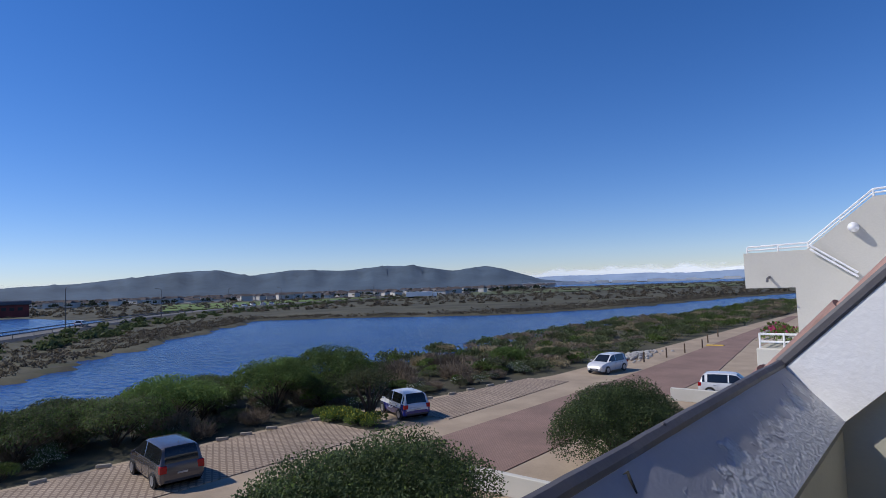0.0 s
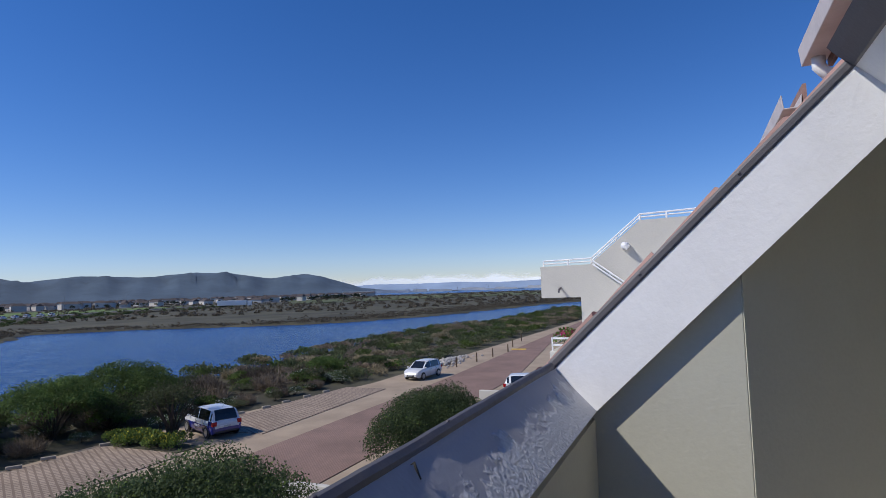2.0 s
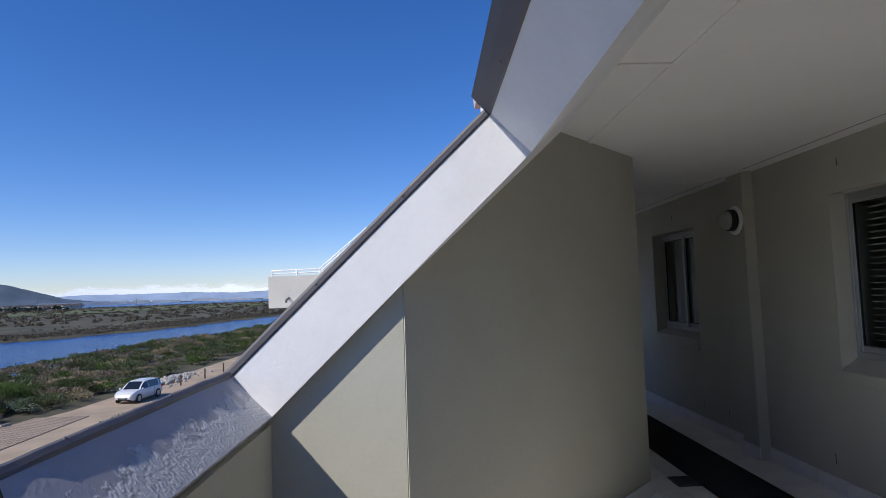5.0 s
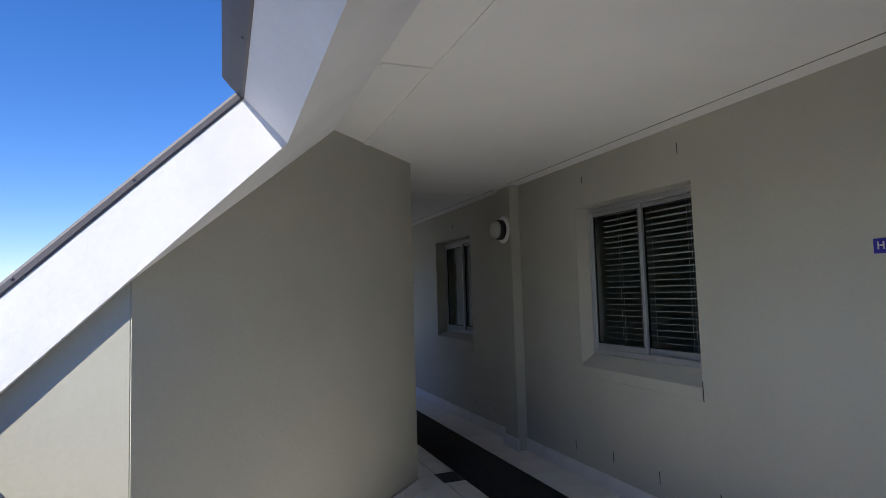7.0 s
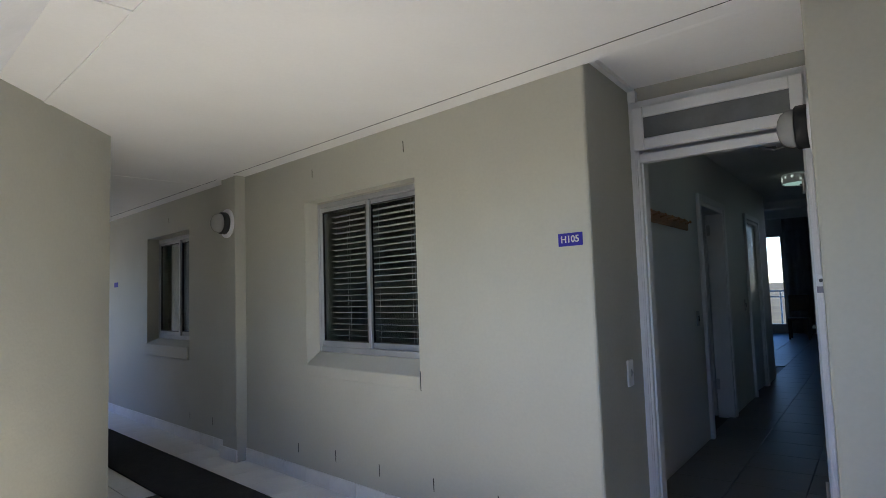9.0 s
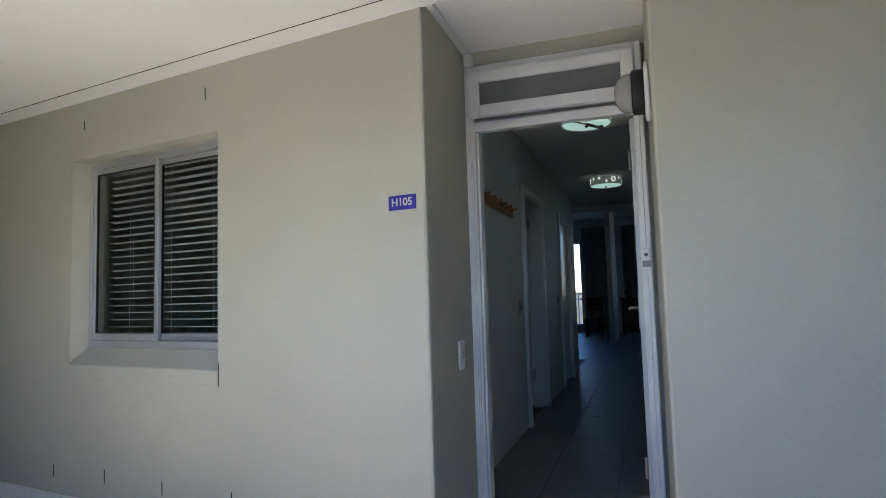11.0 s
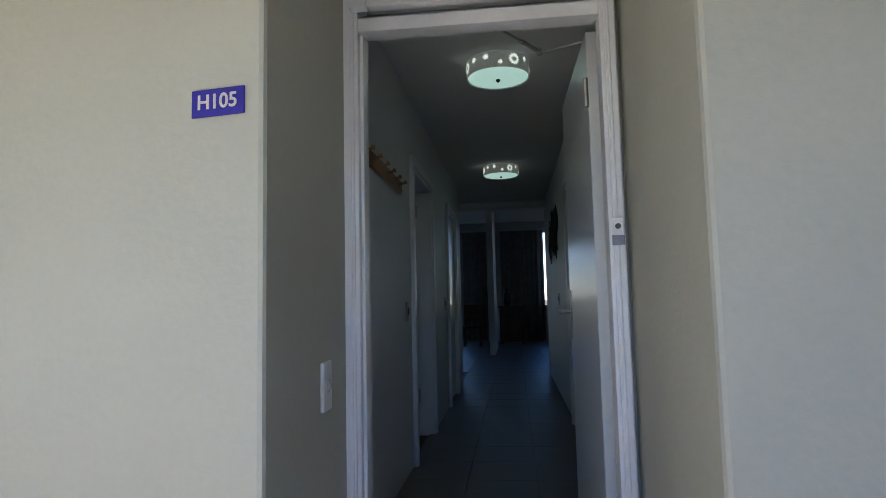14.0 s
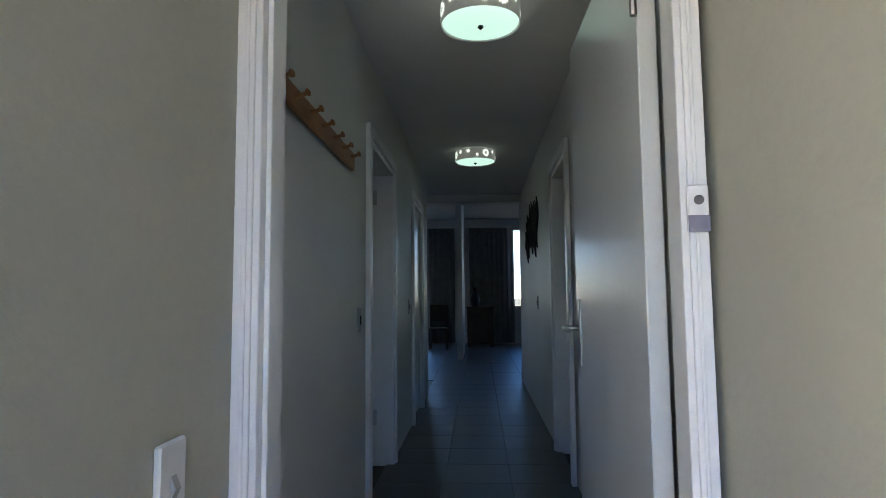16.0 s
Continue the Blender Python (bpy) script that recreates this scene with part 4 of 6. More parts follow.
# dim rooms behind the hall doors
tagged(place(box("wall_side_room_left", 1.0, 2.4, 0, 4.95, 2.5, 2.6, M_hallwall)), "plain side room wall", "wall", kind="structure")
tagged(place(box("wall_side_room_left_a", 1.32, 0.665, 0, 1.42, 2.4, 2.6, M_hallwall)), "plain side room wall", "wall", kind="structure")
tagged(place(box("wall_side_room_left_b", 4.85, 0.665, 0, 4.95, 3.4, 2.6, M_hallwall)), "plain side room wall", "wall", kind="structure")
tagged(place(box("ceiling_side_left", 1.3, 0.665, 2.55, 4.95, 2.5, 2.62, M_hallceil)), "plain side room ceiling", "ceiling", kind="structure")
tagged(place(box("wall_side_room_right", 0.06, -2.4, 0, 6.6, -2.3, 2.6, M_hallwall)), "plain side room wall", "wall", kind="structure")
tagged(place(box("wall_side_room_right_a", 0.06, -2.3, 0, 0.16, -0.68, 2.6, M_hallwall)), "plain side room wall", "wall", kind="structure")
tagged(place(box("ceiling_side_right", 0.06, -2.4, 2.55, 6.6, -0.68, 2.62, M_hallceil)), "plain side room ceiling", "ceiling", kind="structure")


# ceiling lamps with a pierced drum shade
def drum_lamp(u, v):
    e = empty("ceiling_lamp", HALL @ Matrix.Translation((u, v, 2.402)))
    R = 0.18
    bm = bmesh.new()
    n = 48
    rings = [[bm.verts.new((r * math.cos(k * 2 * math.pi / n), r * math.sin(k * 2 * math.pi / n), z)) for k in range(n)] for r, z in ((R - 0.006, 0.004), (R, 0.0), (R + 0.001, 0.006), (R, 0.094), (R - 0.006, 0.0965), (R - 0.006, 0.004))]
    for a, b in zip(rings, rings[1:]):
        for k in range(n):
            bm.faces.new((a[k], a[(k + 1) % n], b[(k + 1) % n], b[k]))
    obj("shade", bm, M_shade, e, smooth=False)
    bm = bmesh.new()
    add_lathe(bm, [(R - 0.007, 0.012), (R - 0.01, 0.004), (0.10, -0.004), (0.01, -0.006)], None, 48)
    obj("diffuser", bm, M_lampglow, e, smooth=True)
    bm = bmesh.new()
    add_lathe(bm, [(0.004, 0.097), (0.045, 0.096), (0.045, 0.085), (0.012, 0.08), (0.012, -0.008), (0.014, -0.012), (0.004, -0.022)], None, 16)
    obj("stem", bm, M_black, e, smooth=True)
    bm = bmesh.new()
    rnd = random.Random(4)
    for i in range(14):
        big = i % 4 == 0
        ang, zc = i * 2 * math.pi / 14 + 0.1, (0.050 if big else rnd.choice((0.030, 0.066)))
        rr = 0.036 if big else rnd.uniform(0.015, 0.021)
        petals = 12 if big else 8
        for p in range(petals):
            t = p * 2 * math.pi / petals
            pts = []
            for s, w in ((0.30, 0.0), (0.65, 0.17), (1.0, 0.0), (0.65, -0.17)):
                a2 = (s * rr * math.cos(t) - w * rr * math.sin(t), s * rr * math.sin(t) + w * rr * math.cos(t))
                th = ang + a2[0] / R
                pts.append(bm.verts.new(((R + 0.0025) * math.cos(th), (R + 0.0025) * math.sin(th), zc + a2[1])))
            bm.faces.new(pts)
        if not big:
            pts = [bm.verts.new(((R + 0.0025) * math.cos(ang + rr * 0.5 * math.cos(t) / R), (R + 0.0025) * math.sin(ang + rr * 0.5 * math.cos(t) / R), zc + rr * 0.5 * math.sin(t))) for t in np.linspace(0, 2 * math.pi, 9)[:8]]
            bm.faces.new(pts)
    tagged(obj("cutout", bm, M_flower, e), kind="stuff")
    return tagged(e, "round ceiling lamp with flower-pierced grey drum shade, lit", "lamp", group="drum lamps in the hall")


drum_lamp(1.39, -0.05)
drum_lamp(4.11, -0.01)

# coat rack with pegs
rk = empty("coat_rack", HALL @ Matrix.Translation((0.30, VL, 1.80)))
box("board", 0.0, -0.022, -0.042, 1.17, -0.001, 0.042, M_wood, rk, bevel=0.008)
for k in range(7):
    bm = bmesh.new()
    x = 0.12 + k * 0.16
    add_tube(bm, [(x, -0.02, 0.005), (x, -0.04, 0.008), (x, -0.055, 0.014)], [0.008, 0.007, 0.007], 10)
    add_lathe(bm, [(0.006, -0.006), (0.012, -0.002), (0.013, 0.005), (0.006, 0.009)], Matrix.Translation((x, -0.058, 0.016)) @ Matrix.Rotation(radians(70), 4, "X"), 12)
    obj("peg", bm, M_wood, rk, smooth=True)
tagged(rk, "varnished wooden coat rack with seven pegs on the wall", "coat rack")

# switches on the hall walls
for u, v, z, s in ((1.66, VL, 1.065, -1), (4.38, VR, 1.12, 1), (3.72, VL, 1.10, -1)):
    e = empty("hall_switch", HALL @ Matrix.Translation((u, v, z)))
    box("plate", -0.03, min(0, s * 0.010), -0.06, 0.03, max(0, s * 0.010), 0.06, M_alu, e, bevel=0.002)
    box("rocker", -0.010, min(0, s * 0.014), -0.022, 0.010, max(0, s * 0.014), 0.022, M_dark, e, bevel=0.001)
    tagged(e, "small rectangular light switch on the hall wall", "switch")

# wall ornament of dark wavy metal strips
art = empty("wall_ornament", HALL @ Matrix.Translation((4.75, VR, 1.85)))
rnd = random.Random(11)
for k in range(11):
    bm = bmesh.new()
    x = -0.6 + k * 0.12
    lo, hi = -0.16 - rnd.uniform(0, 0.16), 0.14 + rnd.uniform(0, 0.16) - 0.1 * (k > 7)
    pts = [(x + 0.035 * math.sin(s * 5 + k), 0.02 + 0.006 * math.sin(s * 7), lo + (hi - lo) * s) for s in np.linspace(0, 1, 9)]
    add_tube(bm, pts, [0.004 + 0.010 * math.sin(math.pi * s) for s in np.linspace(0.05, 0.95, 9)], 8)
    obj("strip", bm, M_black, art, smooth=True)
tagged(art, "dark metal wall ornament of wavy upright strips", "ornament")

# living room beyond
tagged(place(box("wall_living_right", 6.6, -3.2, 0, 13.3, -3.1, 3.2, M_hallwall)), "plain living room wall", "wall", kind="structure")
tagged(place(box("wall_living_near", 6.59, -3.1, 0, 6.7, -0.675, 3.2, M_hallwall)), "plain living room wall", "wall", kind="structure")
tagged(place(box("wall_living_left", 4.95, 3.3, 0, 13.3, 3.4, 3.2, M_hallwall)), "plain living room wall", "wall", kind="structure")
tagged(place(box("ceiling_living", 4.95, -3.2, 3.1, 13.3, 3.4, 3.18, M_hallceil)), "white living room ceiling", "ceiling", kind="structure")
tagged(place(box("wall_living_pier", 9.4, 0.27, 0, 11.2, 0.37, 3.1, M_hallwall)), "pale grey wall stub in the living room", "wall", kind="structure")
bm = bmesh.new()
for a, b, lo, hi in ((-3.2, -1.6, 0, 3.1), (-1.6, -0.86, 0, 0.97), (-1.6, -0.86, 2.82, 3.1), (-0.86, 1.29, 0, 3.1), (1.29, 2.35, 0, 0.30), (1.29, 2.35, 2.45, 3.1), (2.35, 3.4, 0, 3.1)):
    add_box(bm, 13.2, a, lo, 13.4, b, hi)
tagged(place(obj("wall_living_end", bm, M_hallwall)), "end wall of the living room with bright windows", "wall", kind="structure")


def drape(u, v0, v1, z0, z1, label):
    bm = bmesh.new()
    n = int((v1 - v0) * 60)
    va, vb = [], []
    for k in range(n + 1):
        v = v0 + (v1 - v0) * k / n
        px = u + 0.03 * math.sin(k * 0.9) + 0.012 * math.sin(k * 2.1 + 1)
        va.append(bm.verts.new((px, v, z0)))
        vb.append(bm.verts.new((px * 0.3 + u * 0.7, v, z1)))
    for k in range(n):
        bm.faces.new((va[k], va[k + 1], vb[k + 1], vb[k]))
    bmesh.ops.solidify(bm, geom=bm.faces[:], thickness=0.004)
    tagged(place(obj("curtain", bm, M_curtain, smooth=True)), label, "curtain", group="curtains in the living room")


drape(13.08, -0.88, 0.2, 0.10, 2.86, "pale full-length curtain drawn beside the window")
drape(13.08, 0.55, 1.22, 0.10, 2.86, "pale full-length curtain beside the balcony door")
bm = bmesh.new()
add_tube(bm, [(13.05, -2.0, 2.88), (13.05, 2.5, 2.88)], 0.012, 8)
tagged(place(obj("curtain_rail", bm, M_trimwhite)), "thin white curtain rail over the windows", "curtain rail")
# balcony rail outside the far window
bm = bmesh.new()
for z in (0.95, 1.1):
    add_tube(bm, [(14.3, 0.9, z), (14.3, 2.8, z)], 0.02, 6)
for v in (0.9, 1.5, 2.1, 2.7):
    add_tube(bm, [(14.3, v, -0.05), (14.3, v, 1.1)], 0.02, 6)
tagged(place(obj("balcony_rail", bm, M_trimwhite)), "white metal balcony rail outside the living room", "rail")
tagged(place(box("floor_balcony", 13.4, -3.2, -0.25, 14.5, 3.4, -0.05, M_block)), "balcony slab outside the living room", "floor", kind="structure")

# chest with a vase, and a small chair
ch = empty("chest_of_drawers", HALL @ Matrix.Translation((12.3, -0.05, FZ)))
box("body", -0.22, -0.29, 0.06, 0.25, 0.29, 0.86, M_darkwood, ch, bevel=0.006)
box("top", -0.25, -0.32, 0.861, 0.27, 0.32, 0.89, M_darkwood, ch, bevel=0.006)
for k in range(3):
    box("drawer", -0.24, -0.26, 0.10 + k * 0.25, -0.221, 0.26, 0.325 + k * 0.25, M_darkwood, ch, bevel=0.004)
for v in (-0.25, 0.25):
    for u in (-0.18, 0.2):
        box("foot", u - 0.03, v - 0.03, 0, u + 0.03, v + 0.03, 0.06, M_darkwood, ch)
tagged(ch, "dark wooden chest of drawers against the far wall", "chest")
bm = bmesh.new()
add_lathe(bm, [(0.06, 0.0), (0.10, 0.06), (0.115, 0.16), (0.08, 0.26), (0.045, 0.33), (0.04, 0.40), (0.055, 0.43)], None, 20)
vz = obj("vase", bm, M_black, smooth=True)
vz.matrix_world = HALL @ Matrix.Translation((12.3, 0.06, 0.892 + FZ))
tagged(vz, "dark slender vase standing on the chest", "vase")
cr = empty("chair", HALL @ Matrix.Translation((11.6, 0.85, FZ)))
box("seat", -0.2, -0.2, 0.42, 0.2, 0.2, 0.46, M_darkwood, cr, bevel=0.008)
box("backrest", 0.17, -0.2, 0.6, 0.2, 0.2, 0.95, M_darkwood, cr, bevel=0.008)
for u in (-0.18, 0.18):
    for v in (-0.18, 0.18):
        box("leg", u - 0.018, v - 0.018, 0, u + 0.018, v + 0.018, 0.42 if u < 0 else 0.62, M_darkwood, cr)
tagged(cr, "small dark wooden chair in the living room", "chair")

# ---- plants ----
def leaf_mat(name, color, vary=0.45):
    """Matt leaves that let a part of the light through."""
    m = mat(name, color, 0.7, vary, 1.2, 9, 0.0, per_object=0.35, spec=0.2)
    nt = m.node_tree
    p = nt.nodes["Principled BSDF"]
    thin = nt.nodes.new("ShaderNodeBsdfTranslucent")
    nt.links.new(p.inputs["Base Color"].links[0].from_socket, thin.inputs["Color"])
    mix = nt.nodes.new("ShaderNodeMixShader")
    mix.inputs[0].default_value = 0.35
    nt.links.new(p.outputs[0], mix.inputs[1])
    nt.links.new(thin.outputs[0], mix.inputs[2])
    nt.links.new(mix.outputs[0], nt.nodes["Material Output"].inputs["Surface"])
    return m


M_leaf = leaf_mat("shrub_leaf", (0.074, 0.106, 0.045))
M_leaf2 = leaf_mat("hedge_leaf", (0.10, 0.118, 0.055))
M_leaf3 = leaf_mat("bright_leaf", (0.12, 0.17, 0.045))
M_crown = leaf_mat("crown_leaf", (0.105, 0.165, 0.045))
M_dry = leaf_mat("dry_scrub", (0.17, 0.135, 0.10))
M_grass = leaf_mat("straw_reed", (0.26, 0.215, 0.13))
M_twig = mat("twig", (0.05, 0.037, 0.028), 0.9, 0.3, 5, 30, 0.2)
M_flower_w = mat("white_petals", (0.55, 0.55, 0.48), 0.8, 0.1, 10, 40, 0.0)
M_flower_y = mat("yellow_petals", (0.45, 0.42, 0.04), 0.8, 0.1, 10, 40, 0.0)


def foliage(seed, rx, ry, rz, n, leaf, material, lumps=9, twigs=14, upright=0.3, accent=None, accent_share=0.0, stalk=False):
    """Leaves scattered over lumpy clumps on bent twigs; the base is at z = 0."""
    rnd = np.random.RandomState(seed)
    cl = []
    for _ in range(lumps):
        a, r = rnd.uniform(0, 2 * math.pi), math.sqrt(rnd.uniform(0, 1)) * 0.72
        cl.append((r * math.cos(a) * rx, r * math.sin(a) * ry, rnd.uniform(0.35, 0.78) * rz * (1.0 - 0.35 * r), rnd.uniform(0.28, 0.5)))
    cl = np.array(cl)
    pick = rnd.randint(0, lumps, n)
    v = rnd.normal(size=(n, 3))
    v /= np.linalg.norm(v, axis=1)[:, None]
    v[:, 2] = np.where(rnd.uniform(size=n) < 0.7, np.abs(v[:, 2]), v[:, 2])
    rad = rnd.uniform(0.62, 1.06, n) ** 0.6
    size = cl[pick, 3][:, None] * np.array([rx, ry, rz * 0.62])[None, :]
    c = cl[pick, :3] + v * size * rad[:, None]
    c[:, 2] = np.maximum(c[:, 2], 0.02 + 0.1 * rnd.uniform(size=n))
    d = v * 0.7 + rnd.normal(size=(n, 3)) * 0.5 + np.array([0, 0, upright])
    d /= np.linalg.norm(d, axis=1)[:, None]
    w = np.cross(d, rnd.normal(size=(n, 3)))
    w /= np.linalg.norm(w, axis=1)[:, None] + 1e-9
    ln = leaf * rnd.uniform(0.6, 1.3, n)[:, None]
    a, b = c, c + d * ln
    mid = c + d * ln * 0.55
    verts = np.stack([a, mid + w * ln * 0.26, b, mid - w * ln * 0.26], 1).reshape(-1, 3)
    faces = np.arange(4 * n).reshape(n, 4)
    bm_t = bmesh.new()
    for k in range(twigs):
        q = cl[k % lumps]
        j = rnd.uniform(-0.08, 0.08, 3)
        add_tube(bm_t, [(j[0] * rx, j[1] * ry, 0), (q[0] * 0.5 + j[0], q[1] * 0.5 + j[1], q[2] * 0.55), (q[0] + j[1], q[1] + j[2], q[2] + 0.1 * rz)], [0.03 * rz / 1.5, 0.02 * rz / 1.5, 0.008], 5)
    me = bpy.data.meshes.new("foliage")
    tv = [tuple(x.co) for x in bm_t.verts]
    bm_t.verts.index_update()
    tf = [[x.index for x in f.verts] for f in bm_t.faces]
    bm_t.free()
    off = len(verts)
    me.from_pydata(verts.tolist() + tv, [], faces.tolist() + [[i + off for i in f] for f in tf])
    me.materials.append(material)
    me.materials.append(M_twig)
    me.materials.append(accent or material)
    mi = np.zeros(len(me.polygons), dtype=np.int32)
    mi[n:] = 1
    if accent_share:
        top = (c[:, 2] > 0.45 * rz) & (rnd.uniform(size=n) < accent_share)
        mi[:n][top] = 2
    me.polygons.foreach_set("material_index", mi)
    return me


def plant(name, me, x, y, z, label, group="", rot=0.0, s=1.0, sz=1.0):
    o = new(name, me)
    o.matrix_world = Matrix.Translation((x, y, z)) @ Matrix.Rotation(rot, 4, "Z") @ Matrix.Diagonal((s, s, s * sz, 1))
    return tagged(o, label, "shrub", group=group)


def canopy(seed, rx, ry, rz, skirt, n, leaf, material, lumps=26, limbs=9, accent=None, accent_share=0.0, depth=0.25, under=0.12):
    """A dense crown as lumpy cushions on spreading limbs: leaves lie along the cushions' skin. skirt: the height at which the leaves begin."""
    rnd = np.random.RandomState(seed)
    top = rz - skirt
    ang = np.arange(lumps) * 2.39996 + rnd.uniform(-0.4, 0.4, lumps)
    rad = np.sqrt((np.arange(lumps) + 0.5) / lumps) * 0.82
    cx, cy = rad * np.cos(ang) * rx, rad * np.sin(ang) * ry
    size = rnd.uniform(0.24, 0.40, lumps)
    cz = skirt + top * (np.sqrt(np.maximum(0.0, 1 - rad ** 2)) * rnd.uniform(0.62, 0.86, lumps))
    pick = rnd.choice(lumps, n, p=size ** 2 / (size ** 2).sum())
    v = rnd.normal(size=(n, 3))
    v /= np.linalg.norm(v, axis=1)[:, None]
    v[:, 2] = np.where(rnd.uniform(size=n) < 1 - under, np.abs(v[:, 2]), v[:, 2])
    r = 1.0 - depth * rnd.uniform(0, 1, n) ** 1.6 + 0.05 * rnd.normal(size=n)
    k = size[pick]
    c = np.stack([cx[pick] + v[:, 0] * k * rx * r, cy[pick] + v[:, 1] * k * ry * r, cz[pick] + v[:, 2] * k * top * 0.75 * r], 1)
    c[:, 2] = np.maximum(c[:, 2], skirt * 0.6 + 0.3 * rnd.uniform(size=n))
    nrm = v + 0.75 * rnd.normal(size=(n, 3)) + np.array([0, 0, 0.35])
    d = np.cross(nrm, rnd.normal(size=(n, 3)))
    d /= np.linalg.norm(d, axis=1)[:, None] + 1e-9
    d = d + 0.45 * v + np.array([0, 0, 0.25])
    w = np.cross(d, nrm)
    w /= np.linalg.norm(w, axis=1)[:, None] + 1e-9
    d /= np.linalg.norm(d, axis=1)[:, None]
    ln = leaf * rnd.uniform(0.6, 1.3, n)[:, None]
    mid = c + d * ln * 0.5
    verts = np.stack([c, mid + w * ln * 0.27, c + d * ln, mid - w * ln * 0.27], 1).reshape(-1, 3)
    bt = bmesh.new()
    for q in range(limbs):
        t = q * lumps // limbs
        j = rnd.uniform(-0.12, 0.12, 3)
        add_tube(bt, [(j[0], j[1], 0), (cx[t] * 0.35 + j[1], cy[t] * 0.35 + j[0], cz[t] * 0.45), (cx[t] * 0.8 + j[2], cy[t] * 0.8, cz[t] * 0.85), (cx[t], cy[t], cz[t] + 0.1)], [0.022 * rz, 0.016 * rz, 0.009 * rz, 0.006], 5)
    bt.verts.index_update()
    tv = [tuple(x.co) for x in bt.verts]
    tf = [[x.index + 4 * n for x in f.verts] for f in bt.faces]
    bt.free()
    me = bpy.data.meshes.new("canopy")
    me.from_pydata(verts.tolist() + tv, [], np.arange(4 * n).reshape(n, 4).tolist() + tf)
    for m in (material, M_twig, accent or material):
        me.materials.append(m)
    mi = np.zeros(len(me.polygons), dtype=np.int32)
    mi[n:] = 1
    if accent_share:
        mi[:n][rnd.uniform(size=n) < accent_share] = 2
    me.polygons.foreach_set("material_index", mi)
    return me


def brush(seed, r, h, n, material, blade=0.5):
    """A twiggy bush: thin stems that fan out from the base, with small dry tips."""
    rnd = np.random.RandomState(seed)
    a, q = rnd.uniform(0, 2 * math.pi, n), np.sqrt(rnd.uniform(0, 1, n))
    base = np.stack([q * 0.6 * r * np.cos(a), q * 0.6 * r * np.sin(a), np.zeros(n)], 1)
    hh = h * rnd.uniform(0.45, 1.0, n) * (1 - 0.35 * q ** 2)
    lean = np.stack([np.cos(a) * q * 0.55, np.sin(a) * q * 0.55, np.ones(n)], 1) + 0.22 * rnd.normal(size=(n, 3))
    lean /= np.linalg.norm(lean, axis=1)[:, None]
    start = base + lean * (hh * rnd.uniform(0.0, 0.7, n))[:, None]
    lean2 = lean + 0.4 * rnd.normal(size=(n, 3))
    lean2 /= np.linalg.norm(lean2, axis=1)[:, None]
    tip = start + lean2 * (blade * h * rnd.uniform(0.3, 0.7, n))[:, None]
    w = np.cross(lean2, rnd.normal(size=(n, 3)))
    w *= (0.022 / np.linalg.norm(w, axis=1))[:, None]
    mid = (start + tip) / 2
    me = bpy.data.meshes.new("brush")
    me.from_pydata(np.stack([start, mid + w, tip, mid - w], 1).reshape(-1, 3).tolist(), [], np.arange(4 * n).reshape(n, 4).tolist())
    me.materials.append(material)
    return me


# the two large shrubs below the walkway
big = canopy(1, 2.9, 4.0, 3.7, 0.1, 84000, 0.085, M_leaf, 80, 24, accent=M_leaf3, accent_share=0.12, under=0.35)
plant("shrub", big, -12.4, 9.9, G, "large dense grey-green rounded shrub", "large shrubs below the walkway")
big2 = canopy(2, 2.4, 4.3, 3.15, 0.0, 64000, 0.085, M_leaf, 80, 24, accent=M_leaf3, accent_share=0.12, under=0.45)
plant("shrub", big2, -12.2, 24.4, G, "large dense grey-green rounded shrub", "large shrubs below the walkway")

# the belt of coastal scrub between the bays and the lagoon
rnd = random.Random(5)
low = [canopy(20 + k, 1.3, 1.3, 1.15, 0.1, 2300, 0.12, (M_leaf2, M_leaf, M_leaf3)[k], 14, 6, accent=(M_dry, M_flower_w, None)[k], accent_share=(0.2, 0.13, 0)[k], depth=0.45) for k in range(3)]
twiggy = [brush(30, 1.3, 1.7, 1500, M_dry), brush(31, 1.2, 1.5, 1400, M_grass)]
kinds = low + twiggy
labels = ["dark olive coastal shrub with brown seed heads", "grey-green low shrub with pale flowers", "bright green low coastal shrub", "dry brown twiggy coastal bush", "pale straw-coloured tussock of reeds"]


def belt_edge(y):
    return np.interp(y, [-5, 7, 22, 26, 41, 45, 60, 80, 125], [-31.2, -31.4, -31.2, -29.6, -28.4, -27.3, -25.6, -26.6, -25.2])


for i in range(200):
    y = rnd.uniform(1, 46)
    u = rnd.random()
    x = belt_edge(y) - 0.9 - u * 13.5
    if u < 0.2:
        k = rnd.choice((1, 1, 2, 0, 3))
    elif u < 0.75:
        k = rnd.choice((0, 0, 3, 3, 1, 2))
    else:
        k = rnd.choice((3, 4, 4, 0))
    s = rnd.uniform(0.7, 1.1) * (0.62 if u < 0.15 else 1.0 if u < 0.7 else 0.85) * (1.25 if k == 3 else 1.0)
    plant("coastal_shrub", kinds[k], x, y, G, labels[k], "shrubs in the coastal belt", rnd.uniform(0, 6.3), s, rnd.uniform(0.8, 1.15))
